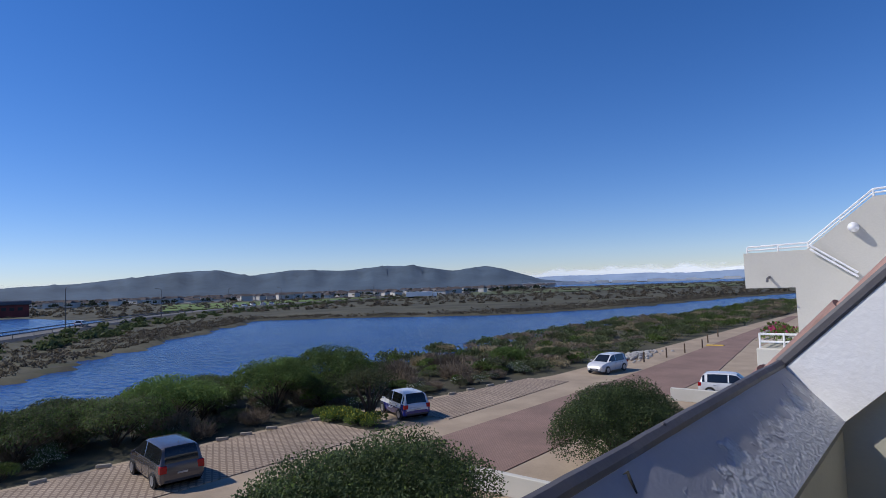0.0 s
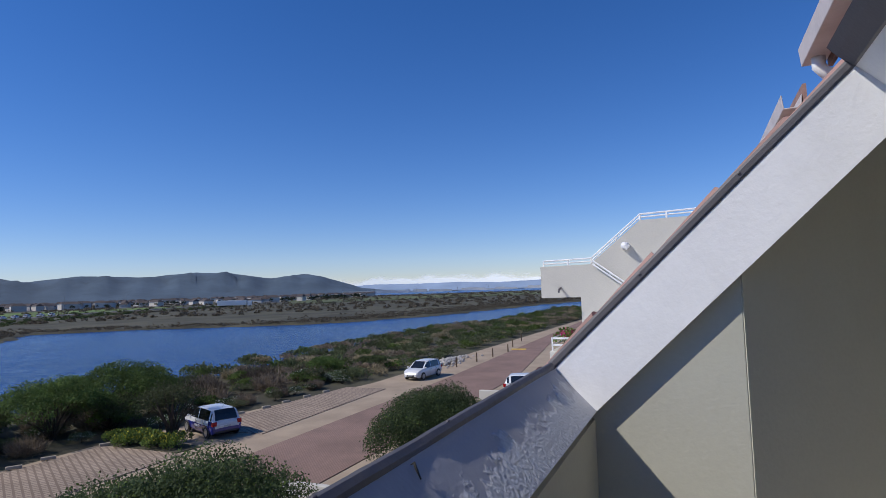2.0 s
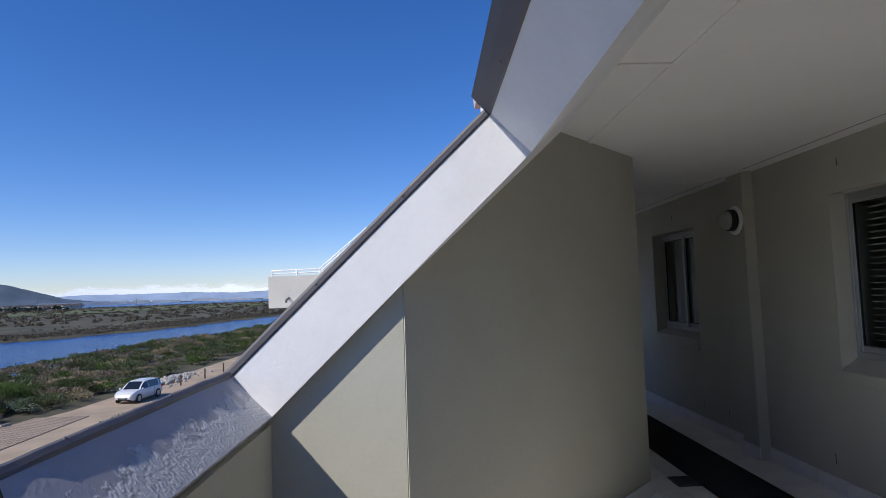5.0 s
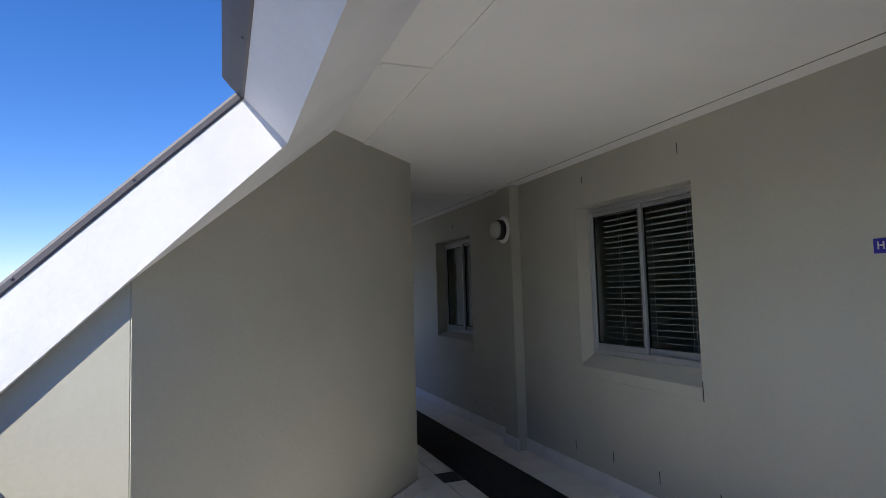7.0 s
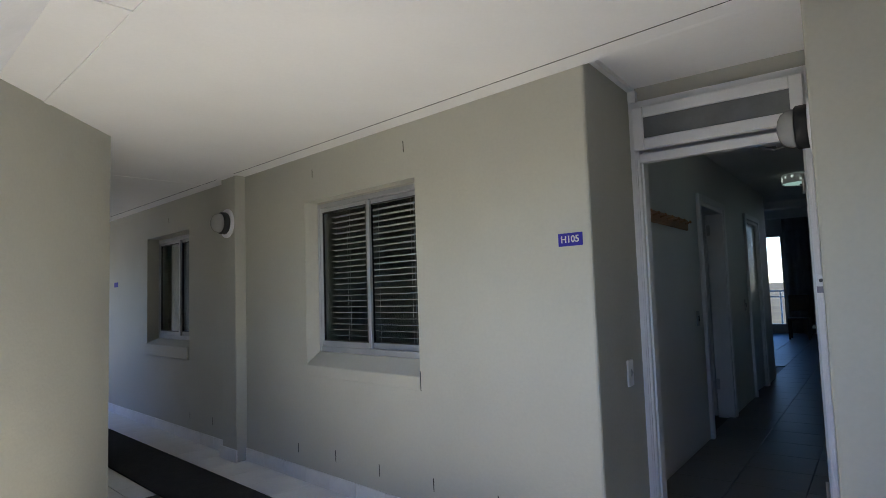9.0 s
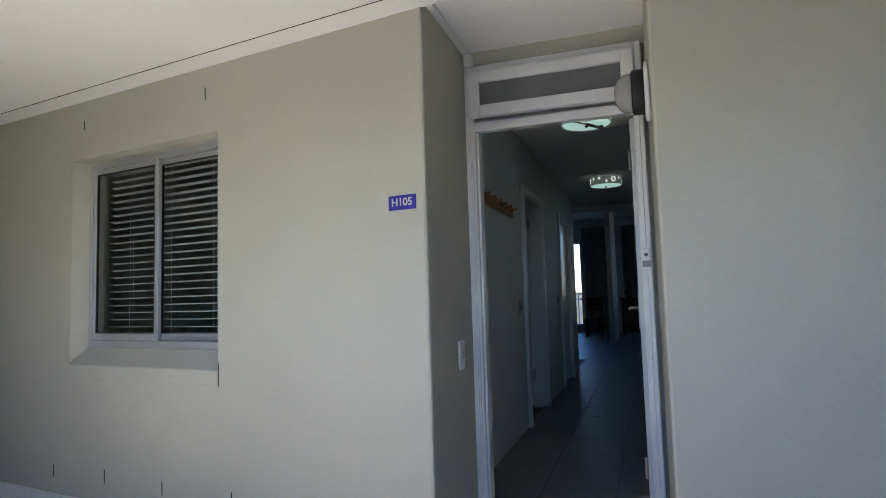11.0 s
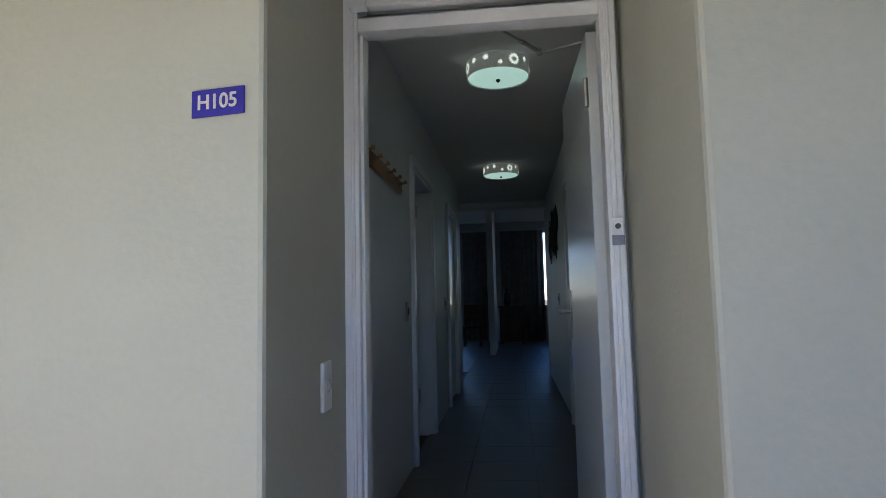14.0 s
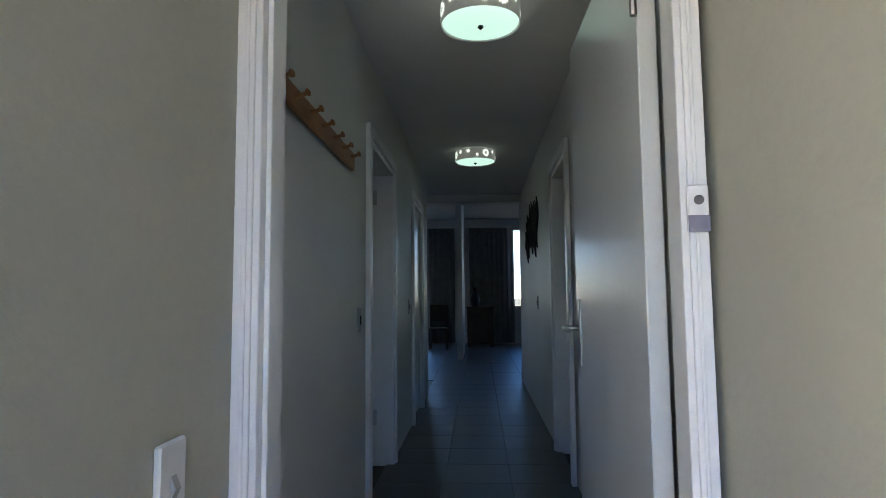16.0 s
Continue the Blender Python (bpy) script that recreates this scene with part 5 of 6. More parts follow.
# spreading crowns that stand over the scrub
crowns = [canopy(50, 2.9, 2.9, 3.0, 0.5, 17000, 0.11, M_crown, 34, 12, accent=M_leaf3, accent_share=0.25, under=0.1), canopy(51, 2.6, 2.6, 2.7, 0.35, 13000, 0.11, M_leaf2, 30, 12, accent=M_crown, accent_share=0.3, under=0.12)]
for x, y, k, s in ((-35.0, 8.2, 1, 1.0), (-34.5, 12.4, 1, 1.0), (-35.2, 15.4, 0, 1.0), (-36.5, 18.2, 1, 0.85), (-34.6, 22.0, 0, 1.08), (-35.4, 27.2, 0, 1.15), (-33.6, 25.0, 1, 0.85), (-38.5, 11.0, 1, 0.9), (-39.5, 20.0, 1, 0.9), (-40.0, 26.5, 0, 0.85), (-38.0, 32.0, 1, 0.8), (-33.0, 46.0, 0, 0.6), (-30.5, 50.5, 1, 0.6)):
    plant("coastal_tree", crowns[k], x, y, G, ("low spreading coastal tree with a bright green crown", "low spreading dark olive coastal tree")[k], "low trees in the coastal belt", x * 3 + y, s)
# the thin small tree beside the blue and white car
thin = canopy(53, 1.7, 1.7, 3.3, 1.3, 3600, 0.11, M_leaf2, 18, 14, depth=0.7, under=0.4)
plant("small_tree", thin, -27.3, 23.6, G, "thin-stemmed small dark tree on the planted island")


def far_belt(seed, n, material, label):
    """The belt further along the shore, where single bushes run together."""
    rnd = np.random.RandomState(seed)
    src = [foliage(60 + seed * 3 + k, 1.5, 1.5, 1.25, 330, 0.26, material, 10, 0, 0.4) for k in range(3)]
    base = [np.array([v.co[:] for v in me.vertices]) for me in src]
    V, count = [], 0
    for i in range(n):
        y = rnd.uniform(42, 190)
        x = belt_edge(y) - 0.8 - rnd.uniform(0, 1) * (21.0 if y < 115 else 16.0)
        a, s = rnd.uniform(0, 6.3), rnd.uniform(0.65, 1.15)
        p = base[i % 3] * s
        V.append(np.stack([p[:, 0] * math.cos(a) - p[:, 1] * math.sin(a) + x, p[:, 0] * math.sin(a) + p[:, 1] * math.cos(a) + y, p[:, 2] * rnd.uniform(0.7, 1.1) + G], 1))
    V = np.concatenate(V)
    me = bpy.data.meshes.new("far_belt")
    me.from_pydata(V.tolist(), [], np.arange(len(V)).reshape(-1, 4).tolist())
    me.materials.append(material)
    for m in src:
        bpy.data.meshes.remove(m)
    return tagged(new("shore_bushes", me), label, "scrub", kind="stuff")


far_belt(1, 330, M_leaf2, "dense dark olive bushes along the near shore")
far_belt(2, 160, M_leaf3, "bright green bushes along the near shore")
far_belt(3, 110, M_dry, "dry brown bushes along the near shore")
far_belt(4, 70, M_grass, "pale straw reeds along the near shore")
# flowering shrubs on the island
yel = foliage(41, 0.9, 0.9, 0.8, 1100, 0.13, M_leaf3, 8, 6, 0.5, accent=M_flower_y, accent_share=0.14)
for x, y in ((-29.3, 22.6), (-28.9, 23.3), (-30.2, 22.8), (-28.2, 22.9), (-26.9, 22.6), (-26.2, 23.0)):
    plant("flowering_shrub", yel, x, y, G, "low bright green shrub with yellow flowers", "yellow flowering shrubs", x * 2, 1.1)
bou = foliage(42, 0.4, 0.7, 0.5, 700, 0.07, M_leaf3, 7, 5, 0.3, accent=mat("magenta_petals", (0.35, 0.03, 0.12), 0.8, 0.1, 10, 40, 0.0), accent_share=0.3)
plant("balcony_plant", bou, -3.35, 12.9, 0.12, "flowering creeper in the balcony planter")

# scrub and far vegetation on the other shore, too many to count
M_farscrub = leaf_mat("far_scrub", (0.135, 0.115, 0.085))
M_fargreen = leaf_mat("far_green", (0.065, 0.085, 0.035))
M_fartree = leaf_mat("far_tree", (0.035, 0.045, 0.03))


def scatter(name, pts, sizes, material, label, seed, blades=40):
    """Many small tufts of leaves as one mesh."""
    rnd = np.random.RandomState(seed)
    V, F = [], []
    n0 = 0
    for (x, y, z), s in zip(pts, sizes):
        c = rnd.normal(size=(blades, 3))
        c /= np.linalg.norm(c, axis=1)[:, None]
        c[:, 2] = np.abs(c[:, 2])
        base = np.array([x, y, z]) + c * np.array([s, s, s * 0.75]) * rnd.uniform(0.4, 1, (blades, 1))
        d = rnd.normal(size=(blades, 3))
        d /= np.linalg.norm(d, axis=1)[:, None]
        w = np.cross(d, rnd.normal(size=(blades, 3)))
        w /= np.linalg.norm(w, axis=1)[:, None]
        L = s * 0.30
        q = np.stack([base - d * L, base + w * L * 0.7, base + d * L, base - w * L * 0.7], 1).reshape(-1, 3)
        V.append(q)
        F.append(np.arange(4 * blades).reshape(blades, 4) + n0)
        n0 += 4 * blades
    me = bpy.data.meshes.new(name)
    me.from_pydata(np.concatenate(V).tolist(), [], np.concatenate(F).tolist())
    me.materials.append(material)
    return tagged(new(name, me), label, "scrub", kind="stuff")


def land1(x, y):
    return float(land(np.array([float(x)]), np.array([float(y)]))[0])


rnd = random.Random(9)
pts, sz = [], []
for i in range(4200):
    y = rnd.uniform(5, 300)
    xf = np.interp(y, FAR_Y, FAR_X)
    x = xf - 2 - abs(rnd.gauss(0, 1)) * 14
    z = land1(x, y)
    if z > G - 0.2:
        pts.append((x, y, z))
        sz.append(rnd.uniform(0.3, 0.8))
scatter("shore_scrub", pts, sz, M_farscrub, "brown and grey scrub along the far shore", 1, 14)
pts, sz = [], []
for i in range(500):
    y = rnd.uniform(5, 330)
    xr = np.interp(y, ROAD_Y, ROAD_X)
    x = xr + rnd.choice((-1, 1, 1, 1)) * rnd.uniform(7, 26)
    z = land1(x, y)
    if z > G - 0.2:
        pts.append((x, y, z))
        sz.append(rnd.uniform(0.6, 1.7))
scatter("causeway_shrubs", pts, sz, M_fargreen, "dark green shrubs along the causeway", 2)
pts, sz = [], []
for i in range(2200):
    a, dist = radians(rnd.uniform(2, 84)), 260 + 700 * rnd.random() ** 1.3
    x, y = -dist * math.sin(a), dist * math.cos(a)
    xr = np.interp(y, ROAD_Y, ROAD_X)
    if abs(x - xr) > 10 and land1(x, y) > G - 0.2 and x < np.interp(y, FAR_Y, FAR_X) - 10:
        pts.append((x, y, G))
        sz.append(rnd.uniform(0.6, 1.5) * (1 + dist / 700))
scatter("plain_scrub", pts, sz, M_farscrub, "low scrub over the flat land beyond the water", 3, 24)
pts, sz = [], []
for i in range(1000):
    a, dist = radians(rnd.uniform(31, 84)), rnd.uniform(620, 1500)
    pts.append((-dist * math.sin(a), dist * math.cos(a), G + 2))
    sz.append(rnd.uniform(1.6, 3.8) * (1.7 if rnd.random() < 0.06 else 1))
scatter("town_trees", pts, sz, M_fartree, "dark trees among the houses of the distant town", 4, 30)

# fields
M_field = mat("green_field", (0.10, 0.15, 0.035), 0.95, 0.25, 0.02, 0.3, 0.0, dirt=(0.16, 0.14, 0.05), dirt_amount=0.5)


def sheet(name, pts, z, material, label, category):
    bm = bmesh.new()
    add_prism(bm, pts, "z", z - 0.3, z)
    return tagged(obj(name, bm, material), label, category, kind="structure")


def polar(az, dist):
    return (-dist * math.sin(radians(az)), dist * math.cos(radians(az)))


sheet("ground_field", [polar(66, 330), polar(48, 420), polar(47, 560), polar(66, 560)], G + 0.35, M_field, "flat green field beyond the causeway", "field")
sheet("ground_field_far", [polar(38, 470), polar(10, 600), polar(8, 1000), polar(38, 700)], G + 0.35, mat("olive_field", (0.085, 0.10, 0.04), 0.95, 0.3, 0.02, 0.3, 0.0), "flat olive marsh beyond the water", "field")
sheet("water_far", [polar(31, 1100), polar(-5, 1100), polar(-5, 2300), polar(31, 2300)], G + 0.4, M_water, "thin strip of distant water", "water")

# causeway road
bm = bmesh.new()
ys = np.linspace(-20, 415, 60)
xs = np.interp(ys, ROAD_Y, ROAD_X)
left, right, left2, right2 = [], [], [], []
for i in range(len(ys)):
    j0, j1 = max(i - 1, 0), min(i + 1, len(ys) - 1)
    t = Vector((xs[j1] - xs[j0], ys[j1] - ys[j0], 0)).normalized()
    nn = Vector((-t.y, t.x, 0))
    c = Vector((xs[i], ys[i], G + 1.25))
    left.append(bm.verts.new(c + nn * 3.4))
    right.append(bm.verts.new(c - nn * 3.4))
    left2.append(bm.verts.new(c + nn * 4.2 - Vector((0, 0, 0.6))))
    right2.append(bm.verts.new(c - nn * 4.2 - Vector((0, 0, 0.6))))
for i in range(len(ys) - 1):
    for p, q in ((left, right), (left2, left), (right, right2)):
        bm.faces.new((p[i], q[i], q[i + 1], p[i + 1]))
tagged(obj("road_causeway", bm, M_asphalt), "grey asphalt causeway road across the lagoon", "road", kind="structure")

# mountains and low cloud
# distance haze is mixed into both hill colours, strongest in the second
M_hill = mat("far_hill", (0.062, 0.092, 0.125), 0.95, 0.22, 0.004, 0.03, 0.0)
M_hill2 = mat("haze_tinted_hill", (0.26, 0.34, 0.46), 0.95, 0.1, 0.004, 0.03, 0.0)


def ridge(name, azs, els, dist, material, label, depth=900):
    """A range of hills as a ridged strip of land, its crest at the given angles."""
    bm = bmesh.new()
    cols = []
    rnd = np.random.RandomState(3)
    azs, els = azs[::-1], els[::-1]
    A0 = np.linspace(azs[0], azs[-1], 150)
    for a in A0:
        el = np.interp(a, azs, els)
        col = []
        for s, hgt in ((0.0, 0.0), (0.25, 0.22), (0.5, 0.55), (0.75, 0.84), (1.0, 1.0), (1.25, 0.6)):
            r = dist + depth * s
            crest = (dist + depth) * math.tan(radians(max(el, 0.02))) + 1.46 - G
            z = G + crest * hgt * (1 + 0.10 * math.sin(a * 2.1 + s * 5) * (s < 1) + 0.05 * rnd.normal() * (0 < s < 1)) + (0.8 * rnd.normal() if s == 1 else 0)
            x, y = polar(a, r)
            col.append(bm.verts.new((x, y, z)))
        cols.append(col)
    for p, q in zip(cols, cols[1:]):
        for k in range(5):
            bm.faces.new((p[k], p[k + 1], q[k + 1], q[k]))
    return tagged(obj(name, bm, material, smooth=True), label, "hills", kind="structure")


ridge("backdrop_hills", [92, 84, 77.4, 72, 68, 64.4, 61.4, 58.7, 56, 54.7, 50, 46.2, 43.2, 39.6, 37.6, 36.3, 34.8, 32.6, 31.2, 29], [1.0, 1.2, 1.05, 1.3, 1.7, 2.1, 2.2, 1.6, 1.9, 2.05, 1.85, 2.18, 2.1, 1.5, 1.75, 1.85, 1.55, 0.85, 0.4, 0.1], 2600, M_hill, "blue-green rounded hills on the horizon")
ridge("backdrop_far_hills", [34, 30, 26, 22, 18, 14, 10, 5, -2], [0.4, 0.65, 0.6, 0.65, 0.5, 0.6, 0.5, 0.4, 0.3], 3700, M_hill2, "mountains on the horizon, coloured pale for haze", 300)


def clouds():
    """A far curved band of thin low cloud with ragged gaps."""
    bm = bmesh.new()
    for a0, a1, top in ((2, 44, 1.55), (60, 96, 1.35)):
        cols = []
        for a in np.linspace(a0, a1, 40):
            x, y = polar(float(a), 4300)
            cols.append([bm.verts.new((x, y, 4300 * math.tan(radians(e)))) for e in (0.1, top)])
        for p, q in zip(cols, cols[1:]):
            bm.faces.new((p[0], q[0], q[1], p[1]))
    # the band glows by itself in place of sunlight on the cloud
    m = glow("cloud", (0.78, 0.83, 0.90), 0.62)
    nt = m.node_tree
    p = nt.nodes["Principled BSDF"]
    co = nt.nodes.new("ShaderNodeTexCoord")
    mp = nt.nodes.new("ShaderNodeMapping")
    mp.inputs["Scale"].default_value = (0.006, 0.006, 0.022)
    n = nt.nodes.new("ShaderNodeTexNoise")
    n.inputs["Scale"].default_value = 1.0
    n.inputs["Detail"].default_value = 7
    sep = nt.nodes.new("ShaderNodeSeparateXYZ")
    nt.links.new(co.outputs["Object"], mp.inputs[0])
    nt.links.new(mp.outputs[0], n.inputs["Vector"])
    nt.links.new(co.outputs["Object"], sep.inputs[0])
    high = nt.nodes.new("ShaderNodeMapRange")
    high.inputs["From Min"].default_value, high.inputs["From Max"].default_value = 35.0, 105.0
    high.inputs["To Min"].default_value, high.inputs["To Max"].default_value = 0.30, -0.22
    nt.links.new(sep.outputs["Z"], high.inputs["Value"])
    add = nt.nodes.new("ShaderNodeMath")
    add.operation = "ADD"
    nt.links.new(n.outputs["Fac"], add.inputs[0])
    nt.links.new(high.outputs["Result"], add.inputs[1])
    soft = nt.nodes.new("ShaderNodeMapRange")
    soft.inputs["From Min"].default_value, soft.inputs["From Max"].default_value = 0.33, 0.60
    soft.inputs["To Max"].default_value = 0.85
    nt.links.new(add.outputs[0], soft.inputs["Value"])
    nt.links.new(soft.outputs["Result"], p.inputs["Alpha"])
    return tagged(obj("backdrop_clouds", bm, m), "low band of white cloud over the horizon", "clouds", kind="structure")


clouds()

# distant town
M_house = mat("house_white", (0.55, 0.52, 0.48), 0.9, 0.25, 0.01, 0.2, 0.0)
M_houseroof = mat("house_roof", (0.075, 0.062, 0.06), 0.9, 0.3, 0.01, 0.2, 0.0)
rnd = random.Random(21)
bm = bmesh.new()
for i in range(620):
    a, dist = rnd.uniform(30, 80), rnd.uniform(640, 1450)
    if a < 36:
        dist = rnd.uniform(1000, 1500)
    x, y = polar(a, dist)
    w, dd, hh = rnd.uniform(3, 7), rnd.uniform(3, 5), rnd.uniform(2.6, 5.5)
    m = Matrix.Translation((x, y, G)) @ Matrix.Rotation(rnd.uniform(0, 3.1), 4, "Z")
    add_box(bm, -w, -dd, 0, w, dd, hh, m, 0)
    va = [bm.verts.new(m @ Vector(p)) for p in ((-w - 0.4, -dd - 0.4, hh), (w + 0.4, -dd - 0.4, hh), (w + 0.4, dd + 0.4, hh), (-w - 0.4, dd + 0.4, hh), (-w * 0.6, 0, hh + 2.2), (w * 0.6, 0, hh + 2.2))]
    for q in ((0, 1, 5, 4), (2, 3, 4, 5), (1, 2, 5), (3, 0, 4)):
        bm.faces.new([va[k] for k in q]).material_index = 1
tagged(obj("town_houses", bm, [M_house, M_houseroof]), "pale houses with dark roofs of the distant town", "houses", kind="stuff")
rnd = random.Random(22)
bm = bmesh.new()
for i in range(60):
    a, dist = rnd.uniform(14, 33), rnd.uniform(1900, 2500)
    x, y = polar(a, dist)
    w, hh = rnd.uniform(10, 28), rnd.uniform(4, 11)
    add_box(bm, -w, -8, 0, w, 8, hh, Matrix.Translation((x, y, G)) @ Matrix.Rotation(radians(a), 4, "Z"))
tagged(obj("shore_buildings", bm, mat("white_sheds", (0.62, 0.62, 0.6), 0.8, 0.15, 0.01, 0.2, 0.0)), "long white buildings on the far shore", "buildings", kind="stuff")

# red-walled building beside the lagoon
rb = empty("red_building")
px, py = polar(77.6, 372)
rm = Matrix.Translation((px, py, G)) @ Matrix.Rotation(radians(78), 4, "Z")
box("wall", -13, -6, 0, 13, 6, 6.0, mat("red_wall", (0.17, 0.04, 0.04), 0.9, 0.2, 0.2, 2, 0.0), rb, m=rm)
box("roof", -14, -7, 6.0, 14, 7, 8.2, mat("grey_roof", (0.10, 0.11, 0.14), 0.8, 0.2, 0.2, 2, 0.0), rb, bevel=0.4, m=rm)
bm = bmesh.new()
for k in range(7):
    add_box(bm, -12 + k * 3.4, -6.08, 3.2, -10 + k * 3.4, -5.95, 4.8, rm)
obj("window", bm, M_black, rb)
tagged(rb, "low red-walled building with a grey roof", "building")


# ---- cars ----
M_tyre = mat("tyre", (0.02, 0.02, 0.02), 0.9, 0.2, 10, 60, 0.2)
M_rim = mat("alloy_rim", (0.45, 0.45, 0.46), 0.35, 0.1, 10, 60, 0.05, metal=0.8)
M_carglass = mat("car_glass", (0.012, 0.014, 0.016), 0.06, 0.1, 3, 30, 0.0, spec=0.7)
M_tail = mat("tail_lamp", (0.35, 0.01, 0.012), 0.2, 0.1, 10, 50, 0.0)
M_headlamp = mat("head_lamp", (0.6, 0.62, 0.64), 0.15, 0.1, 10, 50, 0.0)
M_trimgrey = mat("bumper_dark", (0.04, 0.04, 0.042), 0.6, 0.1, 10, 50, 0.05)


def paint(name, color, metal=0.0):
    m = mat(name, color, 0.25, 0.04, 3, 60, 0.0, metal=metal, spec=0.5)
    m.node_tree.nodes["Principled BSDF"].inputs["Coat Weight"].default_value = 0.6
    return m


def car(m, body_mat, lower_mat, label, L=3.9, W=1.68, H=1.48, mpv=False):
    """A small hatchback or people carrier; its front points along +x, wheels on z = 0. The skin is one row of sections from tail to nose."""
    e = empty("parked_car", m)
    hw, r, f = W / 2, -L / 2, L / 2
    belt = 0.93 if not mpv else 1.0
    # the outline from the side: (x, top of the section), with the belt's height and the width at the belt and at the top
    rs, re = (0.09, 0.34) if mpv else (0.12, 0.42)      # foot and head of the rear screen
    ws, we = (f - 0.72, 0.42) if mpv else (f - 1.02, 0.34)   # foot and head of the windscreen
    side = [(r, 0.56, 0.80, 0.74), (r + 0.02, 0.80, 0.90, 0.82), (r + 0.05, belt - 0.06, 0.95, 0.86), (r + rs, belt + 0.02, 0.97, 0.86)]
    for k in range(1, 5):
        t = k / 4
        side.append((r + rs + (re - rs) * t, belt + 0.02 + (H - 0.075 - belt) * math.sin(t * math.pi / 2) ** 0.9, 0.97 + 0.02 * t, 0.86 - 0.10 * t))
    side += [(r + re + 0.16, H - 0.03, 0.995, 0.755), (r + re + 0.55, H - 0.005, 1.0, 0.755), (-0.16, H, 1.0, 0.755), (-0.08, H, 1.0, 0.755), (we - 0.18, H - 0.02, 1.0, 0.745), (we, H - 0.065, 1.0, 0.735)]
    for k in range(1, 6):
        t = k / 5
        side.append((we + (ws - we) * t, H - 0.065 - (H - 0.065 - belt - 0.005) * (t ** 1.08), 1.0 - 0.015 * t, 0.735 + 0.125 * t))
    b0 = belt - 0.01
    for t, z, wb, wt in ((0.25, 0.985, 0.975, 0.86), (0.55, 0.93, 0.95, 0.83), (0.8, 0.83, 0.89, 0.76), (0.93, 0.70, 0.80, 0.66), (1.0, 0.55, 0.66, 0.52)):
        side.append((ws + (f - ws) * t, b0 * z, wb, wt))
    rings, xs = [], []
    for x, top, wb, wt in side:
        low = 0.20 + 0.12 * max(0.0, abs(x) / f - 0.9) / 0.1
        b = min(belt + 0.01 * (-x / f), top - 0.012)
        w, t = wb * hw, wt * hw
        mid = min(0.66, low + (b - low) * 0.66)
        half = [(w * 0.90, low), (w * 0.985, low + 0.10), (w, mid - 0.10 * (b - low)), (w * 0.995, mid), (w * 0.965, b - 0.02), (w * 0.945, b), (t + (w * 0.93 - t) * 0.12, b + (top - b) * 0.90), (t * 0.86, top - 0.004), (t * 0.45, top + 0.010), (0.0, top + 0.014)]
        rings.append([(x, y, z) for y, z in half] + [(x, -y, z) for y, z in half[-2::-1]])
        xs.append(x)
    n = len(rings[0])
    glass, upper, lower = bmesh.new(), bmesh.new(), bmesh.new()

    def part_of(i, k):
        row = k if k < 9 else n - 2 - k
        xm = (xs[i] + xs[i + 1]) / 2
        if row == 5 and r + rs + (re - rs) * 0.55 < xm < ws - (ws - we) * 0.12 and not (-0.16 <= xm <= -0.08) and not (r + re - 0.02 < xm < r + re + 0.15 and not mpv):
            return glass
        if row >= 7 and (r + rs < xm < r + re - 0.03 or we < xm < ws):
            return glass
        return lower if row < (4 if xm < r + 0.55 else 3) else upper
    made = {id(glass): {}, id(upper): {}, id(lower): {}}
    for i in range(len(rings) - 1):
        for k in range(n - 1):
            bm = part_of(i, k)
            got = made[id(bm)]
            quad = []
            for key in ((i, k), (i, k + 1), (i + 1, k + 1), (i + 1, k)):
                if key not in got:
                    got[key] = bm.verts.new(rings[key[0]][key[1]])
                quad.append(got[key])
            bm.faces.new(quad)
    for i in (0, len(rings) - 1):
        lower.faces.new([lower.verts.new(p) for p in rings[i]])
    lower.faces.new([lower.verts.new((x, s * hw * 0.86, 0.21)) for x, s in ((r + 0.1, -1), (f - 0.1, -1), (f - 0.1, 1), (r + 0.1, 1))])
    obj("body", lower, lower_mat, e, smooth=True)
    obj("upper_body", upper, body_mat, e, smooth=True)
    obj("glass", glass, M_carglass, e, smooth=True)
    # thin black trim under the windows, wiper and aerial
    bm = bmesh.new()
    for s in (-1, 1):
        add_tube(bm, [(r + 0.45, s * hw * 0.955, belt + 0.005), (0.0, s * hw * 0.958, belt + 0.003), (ws - 0.1, s * hw * 0.948, belt - 0.004)], 0.011, 5)
    add_tube(bm, [(r + rs + 0.02, 0.0, belt + 0.06), (r + rs + 0.10, 0.24, belt + 0.20)], 0.010, 5)
    add_tube(bm, [(r + re + 0.2, 0.0, H), (r + re + 0.05, 0.0, H + 0.17)], 0.006, 4)
    obj("window_trim", bm, M_trimgrey, e)
    if body_mat is not lower_mat:
        bm = bmesh.new()
        for s in (-1, 1):
            add_box(bm, -0.45, s * (hw + 0.001), 0.56, 0.02, s * (hw + 0.006), 0.60)
            add_box(bm, -0.30, s * (hw + 0.001), 0.49, 0.02, s * (hw + 0.006), 0.53)
            add_box(bm, 0.10, s * (hw + 0.001), 0.48, 0.26, s * (hw + 0.006), 0.62)
        add_box(bm, r - 0.012, 0.05, 0.66, r + 0.05, 0.42, 0.70)
        obj("lettering_bars", bm, M_trimwhite, e)
